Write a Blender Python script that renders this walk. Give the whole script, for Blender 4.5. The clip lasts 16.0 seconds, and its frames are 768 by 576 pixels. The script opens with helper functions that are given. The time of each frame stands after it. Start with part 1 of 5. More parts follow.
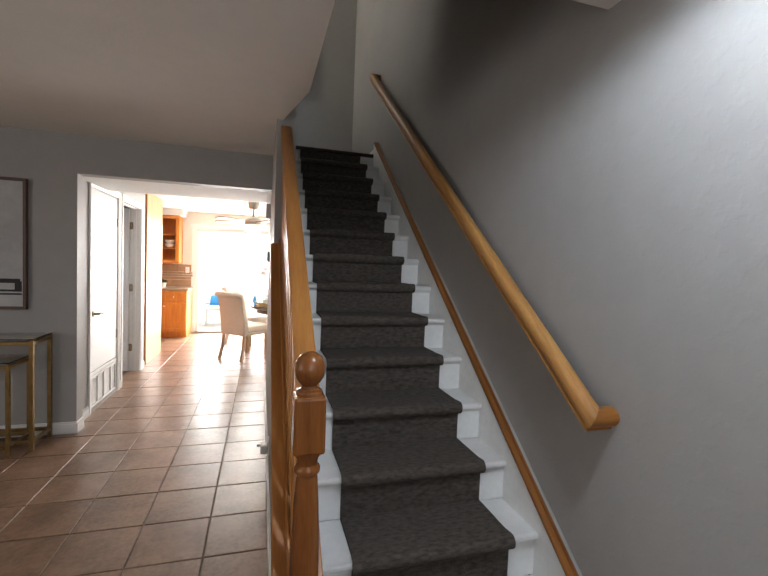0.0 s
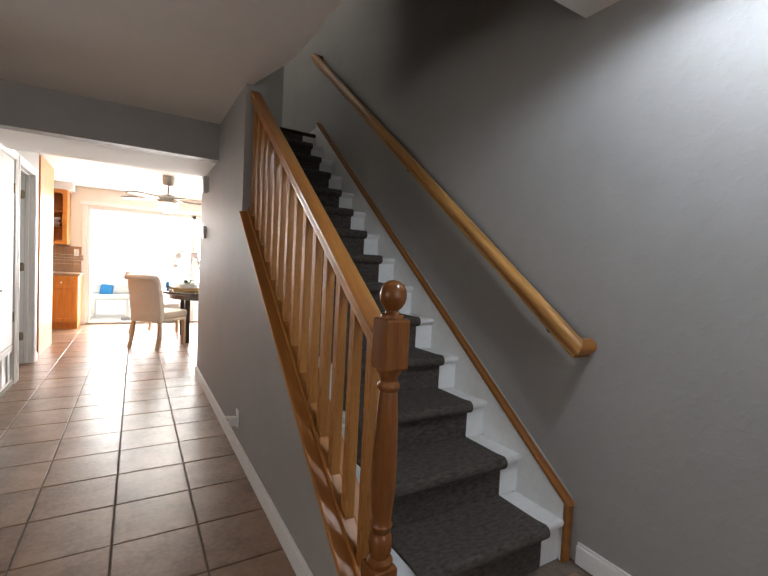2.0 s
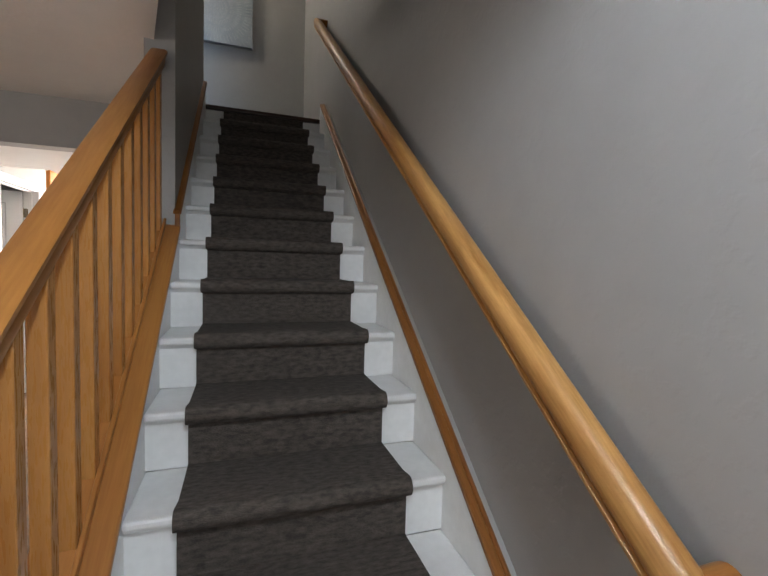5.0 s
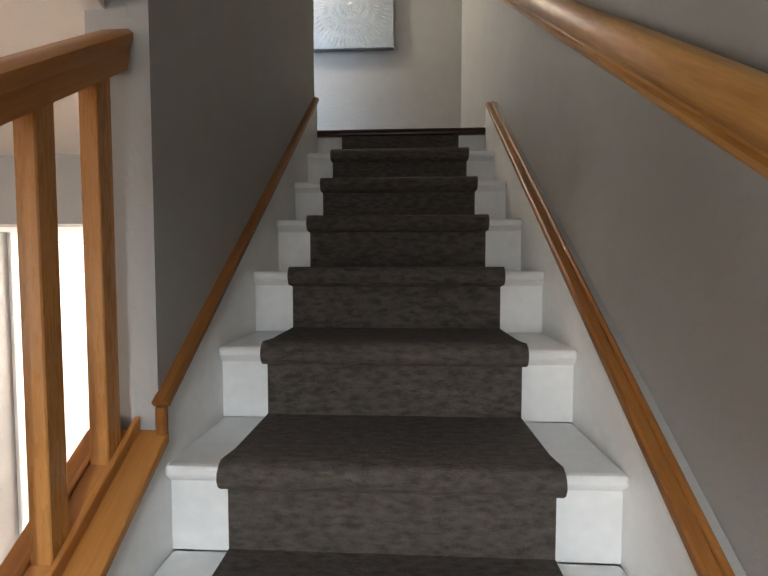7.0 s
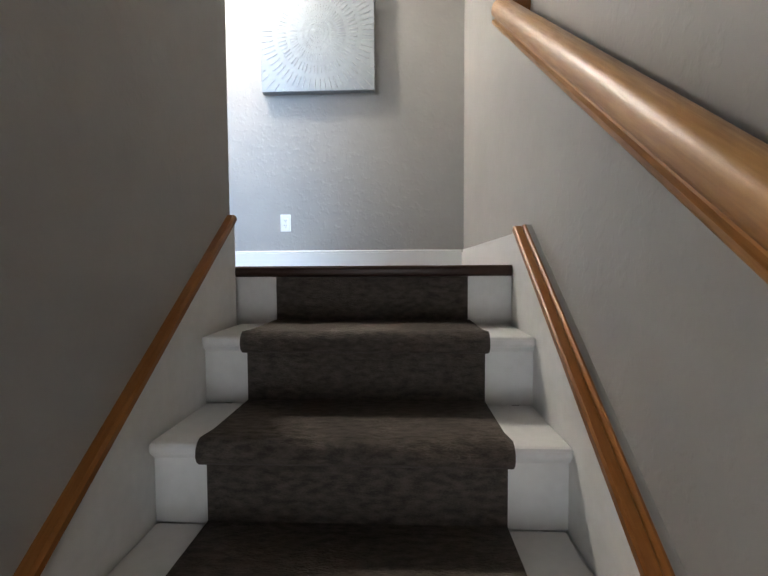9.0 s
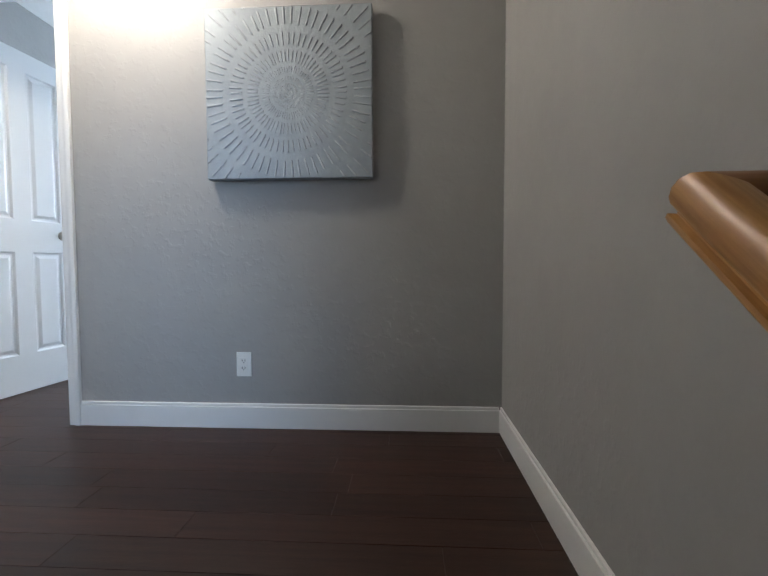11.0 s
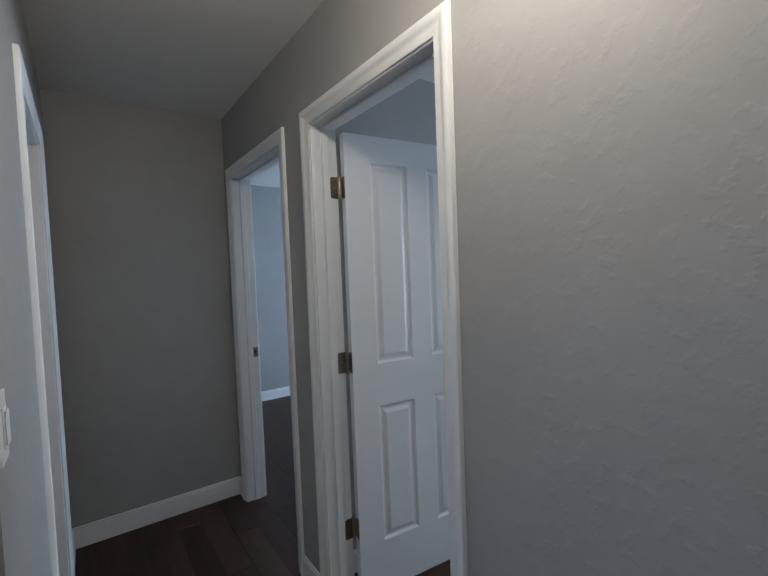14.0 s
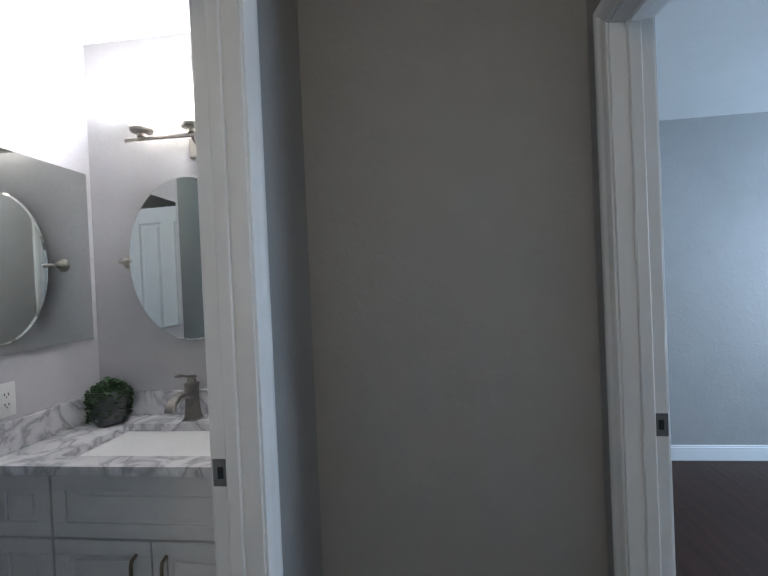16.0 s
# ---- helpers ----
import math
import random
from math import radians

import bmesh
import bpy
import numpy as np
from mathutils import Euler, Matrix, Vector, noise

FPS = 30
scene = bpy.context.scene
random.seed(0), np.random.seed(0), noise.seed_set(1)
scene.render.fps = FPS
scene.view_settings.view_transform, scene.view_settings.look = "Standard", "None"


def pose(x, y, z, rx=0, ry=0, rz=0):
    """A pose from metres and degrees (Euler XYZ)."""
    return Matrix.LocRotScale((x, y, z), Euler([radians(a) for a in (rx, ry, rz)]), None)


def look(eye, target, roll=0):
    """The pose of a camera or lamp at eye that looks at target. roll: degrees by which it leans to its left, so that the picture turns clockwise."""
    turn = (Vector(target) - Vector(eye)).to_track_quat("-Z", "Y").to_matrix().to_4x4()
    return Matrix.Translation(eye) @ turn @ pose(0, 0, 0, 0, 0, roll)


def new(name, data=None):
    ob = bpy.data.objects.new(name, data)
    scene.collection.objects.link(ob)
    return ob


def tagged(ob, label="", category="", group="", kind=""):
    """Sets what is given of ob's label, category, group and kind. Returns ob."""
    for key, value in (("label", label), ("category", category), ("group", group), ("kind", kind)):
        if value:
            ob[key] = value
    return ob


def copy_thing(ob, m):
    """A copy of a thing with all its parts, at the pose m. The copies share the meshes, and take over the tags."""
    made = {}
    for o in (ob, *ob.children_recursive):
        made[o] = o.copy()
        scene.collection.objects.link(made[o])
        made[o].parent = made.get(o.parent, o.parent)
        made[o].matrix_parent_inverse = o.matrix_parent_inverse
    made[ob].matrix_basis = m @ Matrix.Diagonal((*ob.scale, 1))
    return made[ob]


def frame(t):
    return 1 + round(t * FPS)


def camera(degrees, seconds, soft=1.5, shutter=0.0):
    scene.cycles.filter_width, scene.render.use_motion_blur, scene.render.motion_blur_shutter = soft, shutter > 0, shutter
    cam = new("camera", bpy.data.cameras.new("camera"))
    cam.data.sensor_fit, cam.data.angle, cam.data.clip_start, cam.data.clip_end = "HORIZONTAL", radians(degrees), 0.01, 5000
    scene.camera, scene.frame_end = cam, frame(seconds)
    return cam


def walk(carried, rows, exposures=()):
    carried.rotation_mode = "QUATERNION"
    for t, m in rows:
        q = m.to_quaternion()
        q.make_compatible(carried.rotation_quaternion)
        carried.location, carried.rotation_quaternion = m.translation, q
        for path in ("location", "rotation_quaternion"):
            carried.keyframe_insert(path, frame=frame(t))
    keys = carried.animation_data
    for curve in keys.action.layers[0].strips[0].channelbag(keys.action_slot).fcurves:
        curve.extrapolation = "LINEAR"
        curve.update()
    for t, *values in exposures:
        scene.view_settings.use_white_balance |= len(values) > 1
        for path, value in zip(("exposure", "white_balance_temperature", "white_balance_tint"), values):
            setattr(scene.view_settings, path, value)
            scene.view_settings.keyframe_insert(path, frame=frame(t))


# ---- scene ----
cam = camera(84.8, 16.0)
PATH = [
    (0, (-0.213, -1.15, 1.415), (0.347, 0.767, 1.321), 2.2),
    (0.5, (-0.208, -1.173, 1.396), (0.574, 0.665, 1.296), 2.4),
    (1, (-0.404, -1.145, 1.333), (0.428, 0.672, 1.24), 2.7),
    (1.5, (-0.562, -1.119, 1.265), (0.406, 0.629, 1.174), 2.8),
    (2, (-0.723, -1.094, 1.225), (0.295, 0.625, 1.134), 2.9),
    (2.5, (-0.799, -1.096, 1.214), (0.218, 0.624, 1.121), 2.7),
    (3, (-0.769, -1.076, 1.206), (0.246, 0.645, 1.11), 2.5),
    (3.5, (-0.591, -1.051, 1.253), (0.428, 0.666, 1.144), 2.0),
    (4.6, (0.13, -0.74, 1.34), (0.93, 1.09, 1.23), 1.7),
    (5.3, (0.325, -0.13, 1.425), (0.86, 1.795, 1.32), 1.4),
    (6, (0.377, 0.383, 1.512), (0.692, 2.355, 1.403), 1.0),
    (6.5, (0.453, 0.691, 1.701), (0.466, 2.689, 1.601), 0.4),
    (7, (0.47, 0.943, 1.871), (0.369, 2.938, 1.776), 0.0),
    (7.5, (0.509, 1.214, 2.061), (0.397, 3.209, 1.977), -0.1),
    (8, (0.505, 1.423, 2.248), (0.41, 3.419, 2.158), -0.1),
    (8.5, (0.537, 1.626, 2.407), (0.445, 3.622, 2.318), -0.3),
    (9, (0.54, 1.858, 2.597), (0.453, 3.854, 2.505), -0.3),
    (9.5, (0.549, 2.071, 2.785), (0.48, 4.068, 2.702), -0.2),
    (12, (0.422, 3.223, 3.697), (0.163, 5.202, 3.576), -0.1),
    (12.5, (0.344, 3.426, 3.853), (-0.283, 5.321, 3.736), -0.7),
    (13, (0.249, 3.58, 3.994), (-0.836, 5.257, 3.894), -1.5),
    (13.5, (0.043, 3.709, 4.045), (-1.446, 5.042, 3.969), -2.0),
    (14, (-0.269, 3.874, 4.051), (-1.892, 5.039, 3.965), -2.2),
    (14.5, (-0.625, 4.071, 4.055), (-2.414, 4.963, 3.974), -2.5),
    (15, (-1.008, 4.178, 4.035), (-2.941, 4.687, 3.979), -2.7),
    (15.2, (-1.164, 4.203, 4.036), (-3.123, 4.602, 3.98), -2.5),
    (15.5, (-1.387, 4.212, 4.017), (-3.375, 4.428, 3.968), -2.5),
    (16, (-1.728, 4.154, 3.97), (-3.715, 3.93, 3.95), -2.5),
]
EXPOSURE = [(0.0, 0.15, 6500, 10), (0.6, -0.05, 6500, 10), (3.7, -0.1, 6500, 10), (6.0, 1.2, 6700, 10), (7.0, 1.6, 6850, 10), (8.0, 2.08, 6650, 10), (9.0, 2.15, 6350, 10), (9.6, 1.92, 6300, 10), (12.0, -0.22, 6250, 10), (12.5, -0.47, 6200, 10), (13.5, -0.85, 6200, 10), (15.0, -0.62, 6300, 10), (15.5, -0.38, 6350, 10), (16.0, -0.58, 6350, 10)]
walk(cam, [(t, look(eye, target, roll)) for t, eye, target, roll in PATH], EXPOSURE)

# ---- key dimensions ----
RISE, RUN, STEPS = 0.186, 0.246, 14
UP = RISE * STEPS            # upper floor level
LOW_CEIL, TOP_CEIL = 2.36, 5.055
WELL_L, WELL_R = -0.015, 0.945   # wall faces beside the stair
HALL_X = -0.14               # hall face of the stair wall
NORTH_Y, SOUTH_Y, END_X = 4.66, 3.755, -3.085


def nose(y):
    return RISE + y * RISE / RUN


# ---- world and lights ----
world = bpy.data.worlds.new("world")
scene.world = world
world.use_nodes = True
sky = world.node_tree.nodes.new("ShaderNodeTexSky")
sky.sky_type, sky.sun_disc, sky.sun_elevation, sky.sun_rotation = "NISHITA", False, radians(56), radians(14)
world.node_tree.links.new(sky.outputs[0], world.node_tree.nodes["Background"].inputs[0])
world.node_tree.nodes["Background"].inputs[1].default_value = 0.12


def area(name, m, w, h, watts, color):
    light = bpy.data.lights.new(name, "AREA")
    light.shape, light.size, light.size_y, light.energy, light.color = "RECTANGLE", w, h, watts, color
    ob = new(name, light)
    ob.matrix_world = m
    return ob


def point(name, p, r, watts, color):
    light = bpy.data.lights.new(name, "POINT")
    light.energy, light.shadow_soft_size, light.color = watts, r, color
    ob = new(name, light)
    ob.location = p
    return ob


area("patio_daylight", look((0.3, 7.70, 1.1), (0.0, 0, 0.7)), 3.2, 2.0, 280, (1.0, 0.97, 0.94))
area("entry_daylight", look((0.20, -2.62, 1.60), (0.7, 1, 1.2)), 1.2, 1.4, 9, (0.95, 0.97, 1.0))
area("living_daylight", look((-4.85, -1.0, 1.4), (0, 0.5, 1.2)), 2.0, 1.4, 30, (1.0, 0.93, 0.87))
area("room_a_daylight", look((-0.9, 8.1, UP + 1.4), (-1.6, 4.6, UP + 1.0)), 1.4, 1.2, 84, (0.58, 0.78, 1.0))
area("room_b_daylight", look((-3.6, 8.1, UP + 1.4), (-4.2, 4.6, UP + 1.0)), 1.4, 1.2, 120, (0.48, 0.71, 1.0))
# added blue light in an assumed, unseen opening beside the stair head
unseen_room = area("unseen_room_daylight", look((-0.56, 3.10, UP + 1.0), (-0.62, 4.6, UP + 0.7)), 0.7, 1.9, 1.6, (0.46, 0.68, 1.0))
unseen_room.data.spread = radians(66)
can = new("foyer_downlight_beam", bpy.data.lights.new("foyer_downlight_beam", "SPOT"))
can.data.energy, can.data.color, can.data.shadow_soft_size = 80, (0.79, 0.895, 1.0), 0.06
can.data.spot_size, can.data.spot_blend = radians(173), 0.40
can.location = (0.44, -0.64, LOW_CEIL - 0.012)
point("hall_lamp_glow", (-0.74, 4.25, TOP_CEIL - 0.20), 0.10, 29, (1.0, 0.91, 0.78))
for dy in (-0.16, 0.055, 0.27):
    point("vanity_glow", (-3.27, 3.19 + dy, 4.72), 0.045, 49, (0.97, 0.96, 1.0))

point("fan_lamp_glow", (-0.35, 5.6, LOW_CEIL - 0.56), 0.08, 40, (1.0, 0.92, 0.80))
sun = new("sun", bpy.data.lights.new("sun", "SUN"))
sun.data.energy, sun.data.angle, sun.data.color = 4.0, radians(0.6), (1.0, 0.95, 0.88)
sun.matrix_world = look((0, 0, 0), (-0.25, -1.0, -1.55))

# ---- materials ----


def material(name, c1, c2=None, scale=6.0, rough=0.6, metal=0.0, bump=0.0, bump_scale=60.0, grain=None, spread=0.0, detail=3.0, rough_var=0.0, tilt=0.0, knock=False):
    """Two colours mixed by noise at two sizes; grain stretches the noise; spread varies the value piece by piece."""
    m = bpy.data.materials.new(name)
    m.use_nodes = True
    nt = m.node_tree
    b = nt.nodes["Principled BSDF"]
    b.inputs["Roughness"].default_value, b.inputs["Metallic"].default_value = rough, metal
    c2 = c2 or tuple(v * 0.88 for v in c1)
    tc = nt.nodes.new("ShaderNodeTexCoord")
    mp = nt.nodes.new("ShaderNodeMapping")
    mp.vector_type = "TEXTURE"
    if grain:
        mp.inputs["Scale"].default_value = tuple(1 / v for v in grain)
    mp.inputs["Rotation"].default_value = (radians(tilt), 0, 0)
    nt.links.new(tc.outputs["Object"], mp.inputs[0])
    vec = mp.outputs[0]
    if spread:
        info = nt.nodes.new("ShaderNodeObjectInfo")
        add = nt.nodes.new("ShaderNodeVectorMath")
        sc = nt.nodes.new("ShaderNodeVectorMath")
        sc.operation = "SCALE"
        sc.inputs["Scale"].default_value = 37.0
        comb = nt.nodes.new("ShaderNodeCombineXYZ")
        for k in range(3):
            nt.links.new(info.outputs["Random"], comb.inputs[k])
        nt.links.new(comb.outputs[0], sc.inputs[0])
        nt.links.new(vec, add.inputs[0])
        nt.links.new(sc.outputs[0], add.inputs[1])
        vec = add.outputs[0]
    n1 = nt.nodes.new("ShaderNodeTexNoise")
    n1.inputs["Scale"].default_value, n1.inputs["Detail"].default_value = scale, detail
    n2 = nt.nodes.new("ShaderNodeTexNoise")
    n2.inputs["Scale"].default_value, n2.inputs["Detail"].default_value = scale * 7.3, 4.0
    nt.links.new(vec, n1.inputs["Vector"])
    nt.links.new(vec, n2.inputs["Vector"])
    mx = nt.nodes.new("ShaderNodeMath")
    mx.operation = "MULTIPLY_ADD"
    nt.links.new(n2.outputs["Fac"], mx.inputs[0])
    mx.inputs[1].default_value = 0.5
    nt.links.new(n1.outputs["Fac"], mx.inputs[2])
    ramp = nt.nodes.new("ShaderNodeMapRange")
    ramp.inputs["From Min"].default_value, ramp.inputs["From Max"].default_value = 0.55, 0.95
    nt.links.new(mx.outputs[0], ramp.inputs["Value"])
    mix = nt.nodes.new("ShaderNodeMix")
    mix.data_type = "RGBA"
    mix.inputs[6].default_value, mix.inputs[7].default_value = (*c1, 1), (*c2, 1)
    nt.links.new(ramp.outputs[0], mix.inputs[0])
    out = mix.outputs[2]
    if spread:
        hsv = nt.nodes.new("ShaderNodeHueSaturation")
        mr = nt.nodes.new("ShaderNodeMapRange")
        mr.inputs["To Min"].default_value, mr.inputs["To Max"].default_value = 1 - spread, 1 + spread
        nt.links.new(info.outputs["Random"], mr.inputs["Value"])
        nt.links.new(mr.outputs[0], hsv.inputs["Value"])
        nt.links.new(out, hsv.inputs["Color"])
        out = hsv.outputs[0]
    nt.links.new(out, b.inputs["Base Color"])
    if rough_var:
        rr = nt.nodes.new("ShaderNodeMapRange")
        rr.inputs["To Min"].default_value, rr.inputs["To Max"].default_value = rough - rough_var, rough + rough_var
        nt.links.new(n2.outputs["Fac"], rr.inputs["Value"])
        nt.links.new(rr.outputs[0], b.inputs["Roughness"])
    if bump:
        nb = nt.nodes.new("ShaderNodeTexNoise")
        nb.inputs["Scale"].default_value, nb.inputs["Detail"].default_value = bump_scale, 3.0
        nt.links.new(vec if grain else tc.outputs["Object"], nb.inputs["Vector"])
        height = nb.outputs["Fac"]
        if knock:
            kr = nt.nodes.new("ShaderNodeMapRange")
            kr.interpolation_type = "SMOOTHSTEP"
            kr.inputs["From Min"].default_value, kr.inputs["From Max"].default_value = 0.50, 0.66
            nt.links.new(height, kr.inputs["Value"])
            height = kr.outputs[0]
        bp = nt.nodes.new("ShaderNodeBump")
        bp.inputs["Strength"].default_value, bp.inputs["Distance"].default_value = min(1.0, bump), 0.004
        nt.links.new(height, bp.inputs["Height"])
        nt.links.new(bp.outputs[0], b.inputs["Normal"])
    return m


def glow(name, color, strength):
    m = bpy.data.materials.new(name)
    m.use_nodes = True
    b = m.node_tree.nodes["Principled BSDF"]
    b.inputs["Base Color"].default_value = (*color, 1)
    b.inputs["Emission Color"].default_value = (*color, 1)
    b.inputs["Emission Strength"].default_value = strength
    return m


def clear(name, color=(1, 1, 1), rough=0.0, transmission=1.0):
    m = bpy.data.materials.new(name)
    m.use_nodes = True
    b = m.node_tree.nodes["Principled BSDF"]
    b.inputs["Base Color"].default_value = (*color, 1)
    b.inputs["Transmission Weight"].default_value = transmission
    b.inputs["Roughness"].default_value, b.inputs["IOR"].default_value = rough, 1.45
    return m


WALL = material("grey_wall_paint", (0.36, 0.352, 0.34), (0.33, 0.322, 0.31), 1.5, 0.60, 0, 0.13, 30, knock=True)
CEIL = material("ceiling_paint", (0.82, 0.80, 0.77), (0.78, 0.76, 0.73), 1.5, 0.8, 0, 0.35, 45)
BATH_WALL = material("pale_grey_bath_paint", (0.56, 0.555, 0.57), (0.53, 0.525, 0.54), 1.5, 0.6, 0, 0.08, 42, knock=True)
BATH_GREEN = material("dark_green_grey_paint", (0.17, 0.187, 0.177), (0.155, 0.17, 0.16), 1.5, 0.6, 0, 0.08, 42, knock=True)
FAUCET = material("dark_brushed_nickel", (0.30, 0.285, 0.265), (0.24, 0.23, 0.215), 40, 0.34, 1.0)
KITCHEN_WALL = material("cream_kitchen_paint", (0.78, 0.74, 0.67), (0.74, 0.70, 0.63), 1.5, 0.7, 0, 0.2, 45)
TRIM = material("white_trim_paint", (0.80, 0.80, 0.79), (0.775, 0.775, 0.765), 1.2, 0.45)
DOOR = material("white_door_paint", (0.76, 0.77, 0.78), (0.745, 0.755, 0.765), 1.2, 0.36)
TREAD = material("white_stair_paint", (0.80, 0.80, 0.79), (0.70, 0.70, 0.69), 5, 0.28, 0, 0.08, 40)
CARPET = material("dark_taupe_carpet", (0.040, 0.032, 0.027), (0.105, 0.087, 0.074), 62, 0.98, 0, 1.0, 230, grain=(0.55, 1.3, 1.3), detail=9)
OAK = material("honey_oak_varnish", (0.46, 0.200, 0.050), (0.35, 0.133, 0.030), 2.6, 0.36, 0, 0.0, 30, grain=(9, 0.6, 9), detail=4, rough_var=0.06, tilt=37)
OAK_UP = material("honey_oak_upright", (0.48, 0.222, 0.062), (0.36, 0.148, 0.037), 3.0, 0.28, 0, 0.06, 30, grain=(9, 9, 0.9), detail=4, rough_var=0.06)
RAIL_OAK = material("golden_oak_rail", (0.54, 0.29, 0.092), (0.33, 0.145, 0.036), 6.0, 0.38, 0, 0.05, 60, grain=(5, 0.35, 5), detail=8, rough_var=0.08, tilt=37)
# honey oak darkened for the skirt caps: their shade is in the colour
CAP_OAK = material("shaded_oak_cap", (0.30, 0.120, 0.029), (0.20, 0.073, 0.017), 5.0, 0.36, 0, 0.05, 60, grain=(6, 0.45, 6), detail=7, rough_var=0.08, tilt=37)
# browner, darker copy of the rail oak for the two return ends
RETURN_OAK = material("darker_oak_end", (0.34, 0.140, 0.034), (0.24, 0.088, 0.020), 5.0, 0.34, 0, 0.05, 60, grain=(0.6, 6, 6), detail=6, rough_var=0.08)
OAK_DARK = material("dark_honey_oak", (0.25, 0.088, 0.020), (0.17, 0.056, 0.013), 3.0, 0.24, 0, 0.04, 30, grain=(9, 9, 0.9), detail=4, rough_var=0.05)
TILE = material("terracotta_tile", (0.31, 0.190, 0.124), (0.165, 0.096, 0.060), 6.0, 0.33, 0, 0.18, 16, spread=0.07, detail=5, rough_var=0.1)
GROUT = material("brown_grout", (0.15, 0.112, 0.086), (0.20, 0.152, 0.118), 30, 0.95, 0, 0.5, 200)
PLANK = material("dark_walnut_plank", (0.046, 0.021, 0.014), (0.026, 0.012, 0.009), 3.5, 0.46, 0, 0.1, 40, grain=(0.7, 12, 1), spread=0.25, detail=4)
NOSING = material("dark_walnut_nosing", (0.040, 0.018, 0.012), (0.026, 0.012, 0.008), 4, 0.3, 0, 0.06, 40, grain=(0.7, 12, 12))
METAL = material("brushed_nickel", (0.50, 0.47, 0.42), (0.42, 0.39, 0.35), 40, 0.3, 1.0)
BRONZE = material("aged_brass", (0.30, 0.25, 0.18), (0.22, 0.18, 0.13), 30, 0.38, 1.0)
BLACK = material("black_metal", (0.015, 0.015, 0.015), (0.03, 0.03, 0.03), 20, 0.5)
BRASS = material("antique_gold_metal", (0.33, 0.22, 0.09), (0.24, 0.155, 0.06), 20, 0.38, 0.9)
GLASS = clear("clear_glass", (0.95, 0.98, 0.97))
MIRROR = material("mirror_silver", (0.80, 0.83, 0.82), (0.80, 0.83, 0.82), 1, 0.015, 1.0)
ART = material("silver_grey_canvas_paint", (0.35, 0.385, 0.41), (0.29, 0.325, 0.355), 9, 0.40, 0.1, 0.25, 140, rough_var=0.1)
# same paint as the canvas, lightened so the strokes carry their highlights
ART_STROKE = material("highlit_raised_paint", (0.50, 0.53, 0.55), (0.40, 0.43, 0.46), 60, 0.27, 0.15, rough_var=0.08)
ART_EDGE = material("dark_canvas_edge", (0.06, 0.065, 0.07), (0.04, 0.045, 0.05), 9, 0.6)
CABINET = material("orange_maple_cabinet", (0.62, 0.24, 0.05), (0.50, 0.17, 0.03), 3, 0.35, 0, 0.05, 40, grain=(8, 8, 1))
COUNTER = material("brown_granite", (0.22, 0.15, 0.10), (0.38, 0.29, 0.21), 40, 0.3)
SPLASH = material("tan_stone_tile", (0.42, 0.27, 0.16), (0.34, 0.20, 0.12), 10, 0.5, 0, 0.1, 40, spread=0.1)
LINEN = material("cream_linen", (0.80, 0.74, 0.66), (0.74, 0.68, 0.60), 40, 0.95, 0, 0.4, 500)
PALE_WOOD = material("washed_wood_leg", (0.60, 0.47, 0.34), (0.50, 0.38, 0.27), 4, 0.5, 0, 0.05, 40, grain=(8, 8, 1))
ESPRESSO = material("espresso_wood", (0.020, 0.014, 0.012), (0.03, 0.02, 0.017), 4, 0.3)
BLUE = material("bright_blue_fabric", (0.05, 0.30, 0.68), (0.04, 0.26, 0.60), 20, 0.9, 0, 0.3, 300)
PLASTIC = material("pale_grey_plastic", (0.58, 0.57, 0.55), (0.54, 0.53, 0.51), 10, 0.4)
WHITE = material("white_plastic", (0.82, 0.82, 0.80), (0.78, 0.78, 0.76), 10, 0.35)
PORCELAIN = material("white_porcelain", (0.85, 0.85, 0.85), (0.82, 0.82, 0.82), 3, 0.08)
SLOT = material("dark_slot", (0.02, 0.02, 0.02), (0.03, 0.03, 0.03), 10, 0.7)
VANITY = material("pale_grey_vanity_paint", (0.74, 0.74, 0.735), (0.70, 0.70, 0.695), 4, 0.38, 0, 0.05, 60)
LEAF = material("small_leaf_green", (0.045, 0.10, 0.03), (0.02, 0.055, 0.018), 60, 0.6)
POT = material("slate_pot", (0.085, 0.09, 0.095), (0.06, 0.065, 0.07), 20, 0.28, 0, 0.05, 80)
TOWEL = material("white_towel", (0.78, 0.78, 0.77), (0.72, 0.72, 0.71), 40, 0.95, 0, 0.6, 400)
ORCHID = material("orchid_petal", (0.85, 0.80, 0.80), (0.80, 0.72, 0.72), 20, 0.6)
STEM = material("orchid_stem", (0.06, 0.10, 0.03), (0.04, 0.07, 0.02), 20, 0.6)
PAPER = material("photo_paper", (0.46, 0.46, 0.46), (0.36, 0.36, 0.36), 3, 0.5)
WALNUT = material("walnut_frame", (0.10, 0.05, 0.028), (0.07, 0.034, 0.02), 5, 0.4, 0, 0.05, 40, grain=(8, 8, 1))
PATIO = material("patio_concrete", (0.42, 0.40, 0.37), (0.36, 0.34, 0.31), 4, 0.8, 0, 0.3, 60)
SHADE = glow("lit_glass_shade", (1.0, 0.95, 0.86), 9.0)
FAN_GLOW = glow("lit_fan_bowl", (1.0, 0.93, 0.82), 5.0)
# emits by itself to stand in for the blown-out daylight outside
BACKDROP = glow("glowing_backdrop", (1.0, 0.99, 0.97), 6.0)


